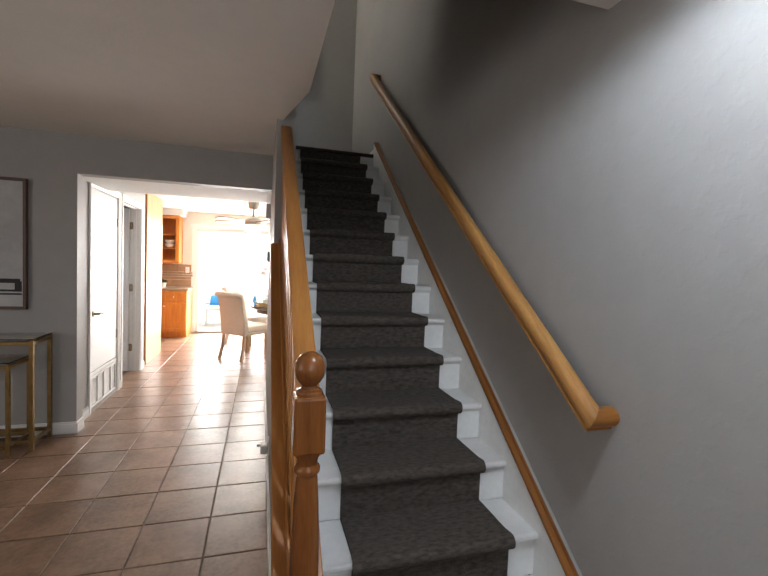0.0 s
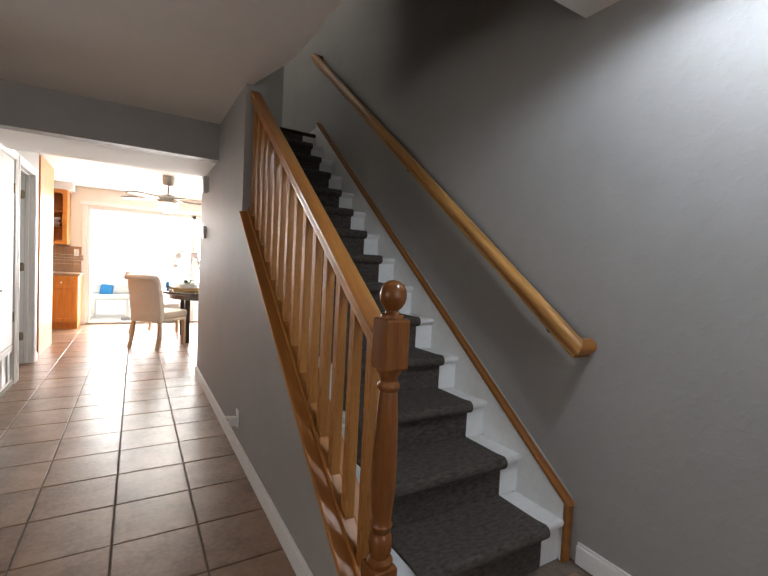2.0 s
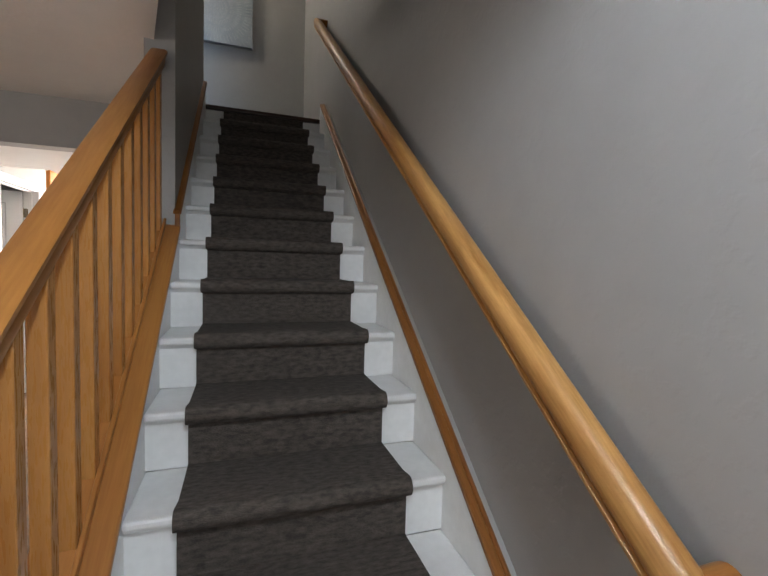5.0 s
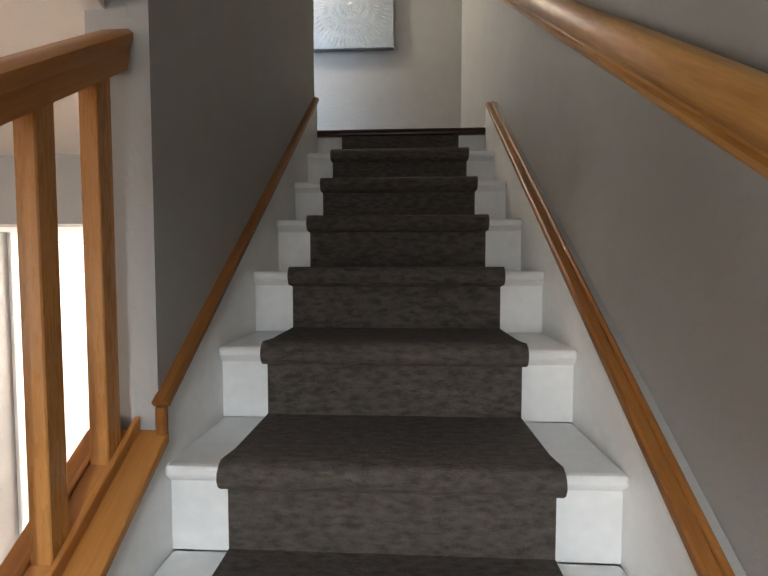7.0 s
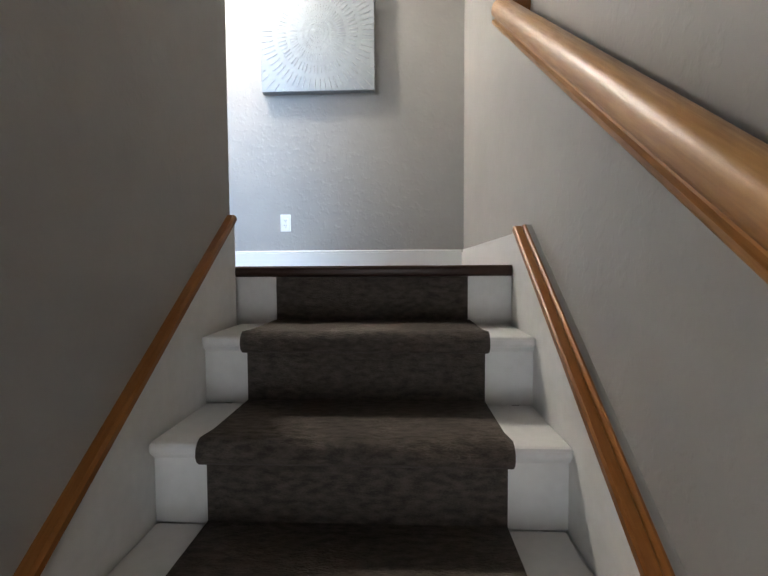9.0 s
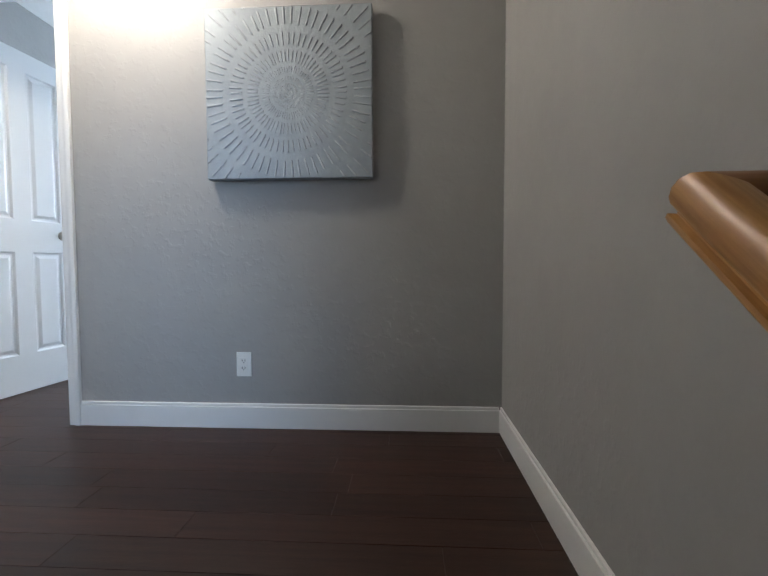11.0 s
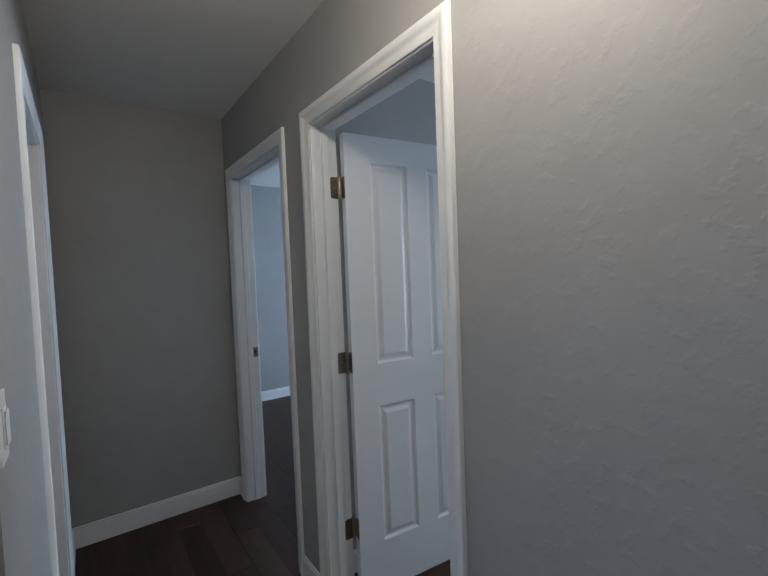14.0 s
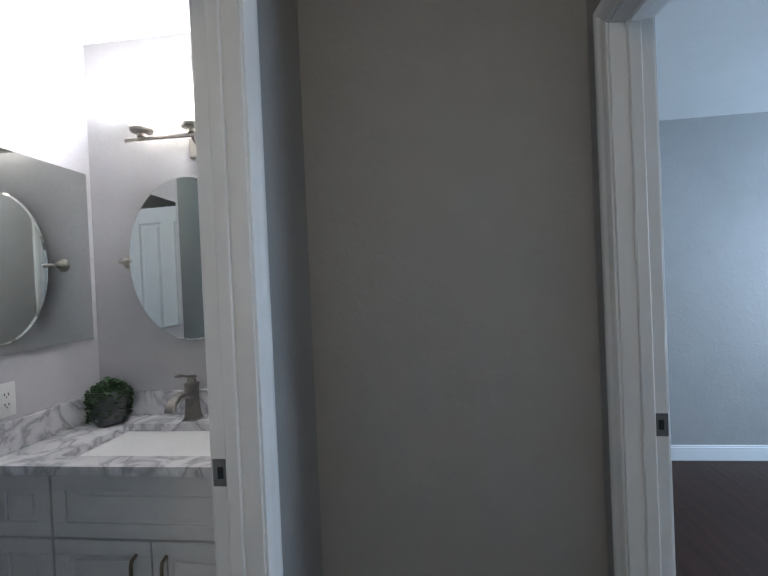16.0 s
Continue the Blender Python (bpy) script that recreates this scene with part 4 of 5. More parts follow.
outlet("wall_outlet", "white duplex outlet low on the upstairs wall", (-0.238, NORTH_Y, UP + 0.300), 0)
outlet("light_switch", "white rocker switch beside the bathroom doorway", (-1.165, SOUTH_Y, UP + 1.22), 180, False)
lamp = thing("ceiling_light", "small flush white ceiling light with lit glass diffuser", "ceiling light", (-0.74, 4.25, TOP_CEIL))
part("base", lathe([(0.085, -0.03), (0.09, -0.025), (0.09, -0.0005)], 0, 0, 28), WHITE, lamp, smooth=True)
part("diffuser", lathe([(0.02, -0.072), (0.05, -0.066), (0.072, -0.05), (0.08, -0.0305)], 0, 0, 28), SHADE, lamp, "lit frosted glass diffuser", smooth=True)
can_lamp = thing("recessed_downlight", "white recessed downlight in the foyer ceiling, lit", "downlight", (0.44, -0.64, LOW_CEIL))
part("trim_ring", lathe([(0.062, -0.0005), (0.062, -0.004), (0.085, -0.006), (0.092, -0.003), (0.092, -0.0004)], 0, 0, 32), WHITE, can_lamp, smooth=True)
part("lens", lathe([(0.02, -0.0045), (0.058, -0.0045), (0.0615, -0.002), (0.0615, -0.0006)], 0, 0, 32), SHADE, can_lamp, "lit frosted lens", smooth=True)

# ---- bathroom ----
CT = UP + 0.852
van = thing("bathroom_vanity", "pale grey shaker vanity cabinet under a marble top", "vanity cabinet")
vx0, vx1, vy0, vy1 = BX + 0.001, -2.92, BY + 0.001, 3.645
part("body", box(vx0, vx1 - 0.02, vy0, vy1, UP + 0.09, CT - 0.031), VANITY, van)
part("toe_kick", box(vx0, vx1 - 0.08, vy0, vy1, UP, UP + 0.0895), SLOT, van)


def shaker(parent, name, y0, y1, z0, z1, handle=None):
    x0, x1 = vx1 - 0.0195, vx1
    f = 0.045
    bm = bmesh.new()
    for a in ((y0, y1, z0, z0 + f), (y0, y1, z1 - f, z1), (y0, y0 + f, z0 + f, z1 - f), (y1 - f, y1, z0 + f, z1 - f)):
        add_box(bm, x0, x1, a[0], a[1], a[2], a[3], bevel=0.0015)
    add_box(bm, x0, x1 - 0.009, y0 + f, y1 - f, z0 + f, z1 - f)
    if z1 - z0 > 2 * f + 0.05:
        add_box(bm, x1 - 0.0095, x1 - 0.004, y0 + f + 0.018, y1 - f - 0.018, z0 + f + 0.018, z1 - f - 0.018, bevel=0.0035)
    ob = part(name, bm, VANITY, parent)
    if handle:
        hy, ha, hb = handle
        part("handle", sweep([(x1 + 0.0005, hy, ha), (x1 + 0.022, hy, ha + 0.006), (x1 + 0.026, hy, ha + 0.02), (x1 + 0.026, hy, hb - 0.02), (x1 + 0.022, hy, hb - 0.006), (x1 + 0.0005, hy, hb)], circle(0.0055, 8), up=(0, 1, 0)), BRONZE, ob, "dark nickel bow handle", smooth=True)
    return ob


ZD = UP + 0.608
shaker(van, "drawer_front", BY + 0.02, 2.928, ZD + 0.004, CT - 0.045)
shaker(van, "drawer_front", 2.936, 3.63, ZD + 0.004, CT - 0.045)
shaker(van, "drawer_front", BY + 0.02, 2.928, UP + 0.11, ZD - 0.004)
shaker(van, "door", 2.936, 3.262, UP + 0.11, ZD - 0.004, (3.215, ZD - 0.20, ZD - 0.045))
shaker(van, "door", 3.268, 3.63, UP + 0.11, ZD - 0.004, (3.315, ZD - 0.20, ZD - 0.045))

top = thing("marble_worktop", "white veined marble vanity top with an undermount basin", "worktop")
sy0, sy1, sx0, sx1 = 2.93, 3.45, -3.275, -2.965
cx0, cx1, cy0, cy1 = BX + 0.001, -2.885, BY + 0.001, 3.65
part("slab", boxes((cx0, sx0, cy0, cy1, CT - 0.03, CT), (sx1, cx1, cy0, cy1, CT - 0.03, CT), (sx0, sx1, cy0, sy0, CT - 0.03, CT), (sx0, sx1, sy1, cy1, CT - 0.03, CT)), MARBLE, top)
part("back_splash", box(cx0, cx0 + 0.02, cy0 + 0.0205, cy1, CT + 0.0005, CT + 0.105, bevel=0.002), MARBLE, top)
part("side_splash", box(cx0, cx1, cy0, cy0 + 0.02, CT + 0.0005, CT + 0.105, bevel=0.002), MARBLE, top)
bm = bmesh.new()
rr = []
for ins, z in ((-0.004, -0.031), (0.004, -0.05), (0.014, -0.12), (0.05, -0.15), (0.11, -0.155)):
    rr.append([bm.verts.new((x, y, CT + z)) for x, y in ((sx0 + ins, sy0 + ins), (sx1 - ins, sy0 + ins), (sx1 - ins, sy1 - ins), (sx0 + ins, sy1 - ins))])
for lo, hi in zip(rr, rr[1:]):
    for k in range(4):
        bm.faces.new((lo[k], lo[(k + 1) % 4], hi[(k + 1) % 4], hi[k]))
bm.faces.new(rr[-1])
bmesh.ops.bevel(bm, geom=[e for e in bm.edges if len(e.link_faces) == 2], offset=0.008, segments=2, affect="EDGES")
part("basin", bm, PORCELAIN, top, "white porcelain undermount basin", smooth=True)

fau = thing("faucet", "brushed nickel single-lever basin faucet on the marble", "faucet", (-3.325, 3.175, CT + 0.0005))
part("base_plate", box(-0.031, 0.031, -0.031, 0.031, 0.0, 0.007, bevel=0.003, seg=2), FAUCET, fau)
bm = bmesh.new()
for r, z in ((0.0285, 0.0072), (0.0245, 0.02), (0.0215, 0.06), (0.0205, 0.10), (0.0215, 0.135), (0.024, 0.148)):
    ring = [bm.verts.new((r * a, r * b, z)) for a, b in ((-1, -0.8), (-0.8, -1), (0.8, -1), (1, -0.8), (1, 0.8), (0.8, 1), (-0.8, 1), (-1, 0.8))]
    if r != 0.0285:
        for k_ in range(8):
            bm.faces.new((last[k_], last[(k_ + 1) % 8], ring[(k_ + 1) % 8], ring[k_]))
    else:
        bm.faces.new(ring[::-1])
    last = ring
bm.faces.new(last)
part("body", bm, FAUCET, fau, "waisted square column", smooth=True)
SPOUT = [(-0.019, -0.007), (-0.021, 0.0), (-0.017, 0.007), (0.017, 0.007), (0.021, 0.0), (0.019, -0.007)]
part("spout", sweep([(0.016, 0, 0.095), (0.06, 0, 0.118), (0.105, 0, 0.116), (0.138, 0, 0.098), (0.152, 0, 0.070)], SPOUT), FAUCET, fau, smooth=True)
part("neck", lathe([(0.017, 0.1482), (0.019, 0.156), (0.016, 0.166), (0.013, 0.170)], 0, 0, 16), FAUCET, fau, smooth=True)
part("lever", sweep([(-0.022, 0, 0.170), (0.0, 0, 0.176), (0.04, 0, 0.182), (0.078, 0, 0.194), (0.092, 0, 0.192)], [(-0.012, -0.004), (-0.012, 0.003), (0.0, 0.006), (0.012, 0.003), (0.012, -0.004)]), FAUCET, fau, smooth=True)

om = thing("oval_mirror", "frameless oval pivot mirror above the basin", "mirror", (BX, 3.172, UP + 1.506))
bm = bmesh.new()
n = 64
v0 = [bm.verts.new((0.046, 0.266 * math.cos(2 * math.pi * i / n), 0.338 * math.sin(2 * math.pi * i / n))) for i in range(n)]
v1 = [bm.verts.new((0.052, 0.259 * math.cos(2 * math.pi * i / n), 0.331 * math.sin(2 * math.pi * i / n))) for i in range(n)]
for i in range(n):
    bm.faces.new((v0[i], v0[(i + 1) % n], v1[(i + 1) % n], v1[i]))
bm.faces.new(v1)
bm.faces.new(v0[::-1])
bmesh.ops.recalc_face_normals(bm, faces=bm.faces[:])
part("glass", bm, MIRROR, om)
for s in (-1, 1):
    pv = part("pivot", sweep([(0.003, s * 0.297, 0), (0.046, s * 0.297, 0), (0.050, s * 0.285, 0), (0.052, s * 0.252, 0)], circle(0.0085, 10)), METAL, om, "nickel pivot arm", smooth=True)
    bm = lathe([(0.029, 0.0), (0.029, 0.006), (0.022, 0.013), (0.013, 0.024), (0.011, 0.04), (0.013, 0.052)], 0, 0, 20)
    bmesh.ops.transform(bm, matrix=Matrix.Translation((0.0005, s * 0.297, 0)) @ Matrix.Rotation(radians(90), 4, "Y"), verts=bm.verts)
    part("rosette", bm, METAL, pv, smooth=True)

vl = thing("vanity_light", "brushed nickel three-lamp bar light with glowing glass shades", "wall light", (BX, 3.245, UP + 1.985))
part("wall_plate", box(0.0005, 0.022, -0.065, 0.065, -0.065, 0.02, bevel=0.004), METAL, vl)
part("bar", box(0.095, 0.105, -0.29, 0.29, -0.006, 0.008, bevel=0.002), METAL, vl)
part("arm", sweep([(0.02, 0, -0.03), (0.06, 0, -0.03), (0.09, 0, -0.012), (0.1, 0, -0.004)], circle(0.009, 10), up=(0, 1, 0)), METAL, vl, smooth=True)
for dy in (-0.215, 0.0, 0.215):
    cup = part("lamp_cup", lathe([(0.018, 0.009), (0.018, 0.02), (0.040, 0.028), (0.044, 0.036), (0.044, 0.042)], 0.10, dy, 20), METAL, vl, smooth=True)
    part("shade", lathe([(0.040, 0.043), (0.052, 0.09), (0.060, 0.15), (0.058, 0.152), (0.02, 0.14)], 0.10, dy, 24), SHADE, cup, "glowing frosted glass shade", smooth=True)

cabm = thing("wall_mirror", "frameless rectangular mirror on the bathroom side wall", "mirror", (0, BY, 0))
part("glass", box(-3.366, -2.70, 0.006, 0.012, UP + 1.185, UP + 1.885), MIRROR, cabm)
part("backing", box(-3.364, -2.702, 0.0005, 0.0058, UP + 1.187, UP + 1.883), WHITE, cabm)
outlet("bath_outlet", "white outlet above the vanity side splash", (-2.99, BY, UP + 1.03), 180)

tw = thing("hand_towel", "white hand towel folded over a nickel ring", "towel", (BX, 3.53, UP + 1.60))
part("ring_mount", lathe([(0.022, -0.012), (0.022, 0.012)], 0.02, 0.0, 16), METAL, tw, "nickel towel ring mount", smooth=True)
part("ring", sweep([(0.045, 0.0, 0.0), (0.045, -0.055, -0.03), (0.045, -0.06, -0.10), (0.045, 0.055, -0.10), (0.045, 0.055, -0.03), (0.045, 0.004, 0.0)], circle(0.005, 8), up=(1, 0, 0)), METAL, tw, "nickel towel ring", smooth=True)
part("cloth", boxes((0.030, 0.042, -0.058, 0.058, -0.34, -0.09), (0.048, 0.060, -0.056, 0.056, -0.38, -0.09), (0.032, 0.058, -0.057, 0.057, -0.094, -0.082), bevel=0.004), TOWEL, tw, smooth=True)

bp_ = thing("bath_picture", "small framed print on the bathroom wall", "picture", (-1.665, BY + 0.0005, UP + 1.54), 180)
for a in ((-0.20, 0.20, -0.26, -0.235), (-0.20, 0.20, 0.235, 0.26), (-0.20, -0.175, -0.235, 0.235), (0.175, 0.20, -0.235, 0.235)):
    part("frame", box(a[0], a[1], -0.025, -0.0005, a[2], a[3], bevel=0.002), BRASS, bp_)
part("print", box(-0.1748, 0.1748, -0.012, -0.003, -0.2348, 0.2348), TRIM, bp_)

pot = thing("potted_plant", "small glazed slate pot with dense trailing green leaves", "plant", (-3.285, 2.845, CT + 0.0005), 20)
part("pot", lathe([(0.040, 0.0), (0.056, 0.006), (0.066, 0.03), (0.071, 0.07), (0.070, 0.115), (0.066, 0.135), (0.060, 0.135), (0.058, 0.12)], 0, 0, 12), POT, pot, smooth=True)


def leaf_clump(n, r, z, seed, size, mat, parent, drop=0.0):
    bm = bmesh.new()
    g = random.Random(seed)
    for _ in range(n):
        a, q = g.uniform(0, 2 * math.pi), r * math.sqrt(g.random())
        p = Vector((q * math.cos(a), q * math.sin(a), z + g.uniform(-0.01, 0.06) * (1.2 - q / r) - (drop * g.random() ** 2 if q > r * 0.75 else 0)))
        rot = Euler((g.uniform(-1, 1), g.uniform(-1, 1), a)).to_matrix()
        s = size * g.uniform(0.6, 1.2)
        vs = [bm.verts.new(p + rot @ Vector(c)) for c in ((0, -s * 0.5, 0), (s * 0.55, 0, s * 0.2), (0, s * 0.5, 0), (-s * 0.45, 0, 0))]
        bm.faces.new(vs)
    return part("foliage", bm, mat, parent, "dense small green leaves")


leaf_clump(1900, 0.082, 0.122, 3, 0.014, LEAF, pot, 0.10)

# ---- living room side ----
def nesting_table(name, label, x0, x1, y0, y1, h, tube):
    ob = thing(name, label, "side table", group="nesting tables")
    for x in (x0, x1 - tube):
        for y in (y0, y1 - tube):
            part("leg", box(x, x + tube, y, y + tube, 0, h - 0.0005, bevel=0.002), BRASS, ob)
    for z in (h - tube - 0.012, 0.055):
        for y in (y0, y1 - tube):
            part("rail", box(x0 + tube, x1 - tube, y + 0.001, y + tube - 0.001, z, z + tube - 0.002, bevel=0.002), BRASS, ob)
        for x in (x0, x1 - tube):
            part("rail", box(x + 0.001, x + tube - 0.001, y0 + tube, y1 - tube, z, z + tube - 0.002, bevel=0.002), BRASS, ob)
    part("glass_top", box(x0 + 0.001, x1 - 0.001, y0 + 0.001, y1 - 0.001, h, h + 0.008, bevel=0.001), GLASS, ob, "clear glass top")


nesting_table("nesting_table", "tall antique gold metal side table with glass top", -2.75, -1.76, 2.385, 2.68, 0.81, 0.026)
nesting_table("nesting_table", "lower antique gold metal table tucked under the taller one", -2.65, -1.86, 2.30, 2.60, 0.66, 0.024)

pic = thing("framed_photo", "large walnut framed black and white photo on the wall", "picture", (-2.55, 2.71, 1.49))
pw, ph = 0.62, 0.495
for a in ((-pw, pw, -ph, -ph + 0.022), (-pw, pw, ph - 0.022, ph), (-pw, -pw + 0.022, -ph + 0.022, ph - 0.022), (pw - 0.022, pw, -ph + 0.022, ph - 0.022)):
    part("frame", box(a[0], a[1], -0.035, -0.0005, a[2], a[3], bevel=0.002), WALNUT, pic, "slim walnut frame")
part("print", box(-pw + 0.0222, pw - 0.0222, -0.016, -0.004, -ph + 0.0222, ph - 0.0222), PAPER, pic)
bm = bmesh.new()
for x0, x1, z0, z1 in ((-0.35, 0.585, -0.36, -0.28), (0.10, 0.575, -0.28, -0.262), (-0.35, 0.585, -0.385, -0.372)):
    add_box(bm, x0, x1, -0.0175, -0.0165, z0, z1)
part("dark_shape", bm, SLOT, pic)
bm = bmesh.new()
add_box(bm, 0.20, 0.54, -0.0178, -0.0176, -0.345, -0.295)
part("pale_shape", bm, PAPER, pic)
bm = bmesh.new()
for k in range(9):
    a = radians(-30 + k * 30)
    d = Vector((math.cos(a), 0, math.sin(a) * 0.7))
    q = Vector((-d.z, 0, d.x))
    o = Vector((0.29, -0.0172, 0.06))
    bm.faces.new([bm.verts.new(v) for v in (o, o + d * 0.08 + q * 0.018, o + d * 0.17 - Vector((0, 0, 0.03)), o + d * 0.08 - q * 0.012)])
part("palm_shape", bm, SLOT, pic)

# hall wall fittings
def wall_box(name, label, y, z, w, h, d, bezel):
    ob = thing(name, label, "wall device", (HALL_X, y, z))
    part("body", box(-d, -0.0005, -w / 2, w / 2, -h / 2, h / 2, bevel=0.004, seg=2), bezel, ob)
    part("face", box(-d - 0.003, -d + 0.0002, -w / 2 + 0.012, w / 2 - 0.012, -h / 2 + 0.012, h / 2 - 0.012, bevel=0.002), WHITE if bezel is not WHITE else SLOT, ob)


wall_box("door_chime", "grey plastic door chime box high on the hallway wall", 3.30, 1.94, 0.13, 0.15, 0.045, PLASTIC)
wall_box("thermostat", "small grey thermostat on the hallway wall", 3.36, 1.49, 0.085, 0.115, 0.025, PLASTIC)
outlet("wall_outlet", "white outlet low on the hallway wall", (HALL_X, 1.645, 0.222), -90)
air = thing("plug_in_freshener", "white plug-in freshener in the hallway outlet", "plug-in", (HALL_X - 0.0095, 1.645, 0.222), -90)
part("body", box(-0.022, 0.022, -0.045, 0.0, -0.045, 0.015, bevel=0.009, seg=2), WHITE, air)
part("nozzle", box(-0.010, 0.010, -0.068, -0.0425, 0.004, 0.022, bevel=0.004), WHITE, air)

# ---- kitchen ----
pan = thing("pantry_cabinet", "tall orange maple pantry cabinet at the end of the hall", "cabinet")
part("body", box(-2.3, HX - 0.02, 5.07, 5.93, 0.0, 2.31, bevel=0.003), CABINET, pan)
part("side_panel", box(HX - 0.0195, HX + 0.0, 5.06, 5.94, 0.0, 2.315, bevel=0.003), CABINET, pan)

bc = thing("base_cabinet", "orange maple base cabinet with drawer and panelled door", "cabinet")
kx0, kx1, ky0 = -2.42, -1.515, 7.22
part("body", box(kx0, kx1, ky0, 7.795, 0.10, 0.862, bevel=0.002), CABINET, bc)
part("toe_kick", box(kx0, kx1 - 0.01, ky0 + 0.06, 7.795, 0, 0.0995), CABINET, bc)


def front(parent, name, x0, x1, z0, z1, y, kx=None, kz=None):
    f = 0.055
    bm = bmesh.new()
    for a in ((x0, x1, z0, z0 + f), (x0, x1, z1 - f, z1), (x0, x0 + f, z0 + f, z1 - f), (x1 - f, x1, z0 + f, z1 - f)):
        add_box(bm, a[0], a[1], y - 0.02, y - 0.0005, a[2], a[3], bevel=0.002)
    if z1 - z0 > 2 * f + 0.01:
        add_box(bm, x0 + f, x1 - f, y - 0.011, y - 0.0005, z0 + f, z1 - f)
    ob = part(name, bm, CABINET, parent)
    if kx is not None:
        part("knob", ball(0.014, (kx, y - 0.034, kz), 12), WHITE, ob, "small white knob", smooth=True)
        part("knob_stem", box(kx - 0.005, kx + 0.005, y - 0.026, y - 0.0195, kz - 0.005, kz + 0.005), METAL, ob)


front(bc, "drawer_front", -1.93, -1.53, 0.655, 0.845, ky0, -1.73, 0.75)
front(bc, "door", -1.93, -1.53, 0.125, 0.64, ky0, -1.885, 0.58)
front(bc, "drawer_front", -2.40, -1.95, 0.655, 0.845, ky0, -2.17, 0.75)
front(bc, "door", -2.40, -1.95, 0.125, 0.64, ky0, -1.995, 0.58)
solid("kitchen_worktop", box(-2.42, -1.49, 7.19, 7.795, 0.863, 0.90, bevel=0.006, seg=2), COUNTER, "brown granite kitchen worktop", "worktop")
bs = thing("tile_backsplash", "tan stone tile backsplash with a mosaic band", "backsplash")
for r in range(3):
    for c in range(7):
        z0 = (0.905, 1.045, 1.20)[r]
        z1 = (1.04, 1.10, 1.34)[r]
        if r == 1:
            for q in range(3):
                x0 = -2.40 + c * 0.1285 + q * 0.0428
                part("mosaic", box(x0 + 0.001, x0 + 0.0415, 7.782, 7.7985, 1.105, 1.145), SPLASH if (c + q) % 2 else COUNTER, bs)
                part("mosaic", box(x0 + 0.001, x0 + 0.0415, 7.782, 7.7985, 1.15, 1.195), COUNTER if (c + q) % 2 else SPLASH, bs)
            x0 = -2.40 + c * 0.1285
            part("tile", box(x0 + 0.001, x0 + 0.1275, 7.785, 7.7985, z0, z1), SPLASH, bs)
        else:
            x0 = -2.40 + c * 0.1285
            part("tile", box(x0 + 0.001, x0 + 0.1275, 7.785, 7.7985, z0, z1), SPLASH, bs)
outlet("kitchen_outlet", "white outlet on the tile backsplash", (-1.60, 7.784, 1.235), 0)
uc = thing("wall_cabinet", "orange maple wall cabinet with open shelves and white bowls", "cabinet")
ux0, ux1, uy0, uz0, uz1 = -2.42, -1.69, 7.44, 1.36, 2.235
for nm, a in (("side", (ux0, ux0 + 0.02, uy0, 7.795, uz0, uz1)), ("side", (ux1 - 0.02, ux1, uy0, 7.795, uz0, uz1)), ("top", (ux0 + 0.02, ux1 - 0.02, uy0, 7.795, uz1 - 0.02, uz1)), ("bottom", (ux0 + 0.02, ux1 - 0.02, uy0, 7.795, uz0, uz0 + 0.02)),
              ("back", (ux0 + 0.02, ux1 - 0.02, 7.78, 7.794, uz0 + 0.02, uz1 - 0.02)), ("shelf", (ux0 + 0.02, ux1 - 0.02, uy0 + 0.03, 7.78, 1.63, 1.648)), ("shelf", (ux0 + 0.02, ux1 - 0.02, uy0 + 0.03, 7.78, 1.88, 1.898)),
              ("stile", (ux1 - 0.065, ux1, uy0 - 0.02, uy0 - 0.0005, uz0, uz1)), ("stile", (ux0, ux0 + 0.055, uy0 - 0.02, uy0 - 0.0005, uz0, uz1)), ("rail", (ux0 + 0.055, ux1 - 0.065, uy0 - 0.02, uy0 - 0.0005, uz0, uz0 + 0.06)), ("rail", (ux0 + 0.055, ux1 - 0.065, uy0 - 0.02, uy0 - 0.0005, uz1 - 0.06, uz1)), ("stile", (-2.08, -2.02, uy0 - 0.02, uy0 - 0.0005, uz0 + 0.06, uz1 - 0.06))):
    part(nm, box(*a, bevel=0.0015), CABINET, uc)
bowl = [(0.035, 0.0), (0.075, 0.03), (0.09, 0.07), (0.086, 0.07), (0.07, 0.035), (0.02, 0.012)]
for k, x in enumerate((-1.88, -1.88)):
    b = thing("bowl", "white ceramic bowl stacked on the cabinet shelf", "bowl", (x, 7.60, 1.6485 + k * 0.0705), group="stacked bowls")
    part("shell", lathe(bowl, 0, 0, 24), PORCELAIN, b, smooth=True)
kp = thing("potted_herb", "small white pot of green herbs on the worktop", "plant", (-1.98, 7.55, 0.9005))
part("pot", lathe([(0.045, 0), (0.06, 0.09), (0.054, 0.09), (0.05, 0.07)], 0, 0, 20), WHITE, kp, smooth=True)
leaf_clump(220, 0.07, 0.10, 9, 0.03, LEAF, kp)

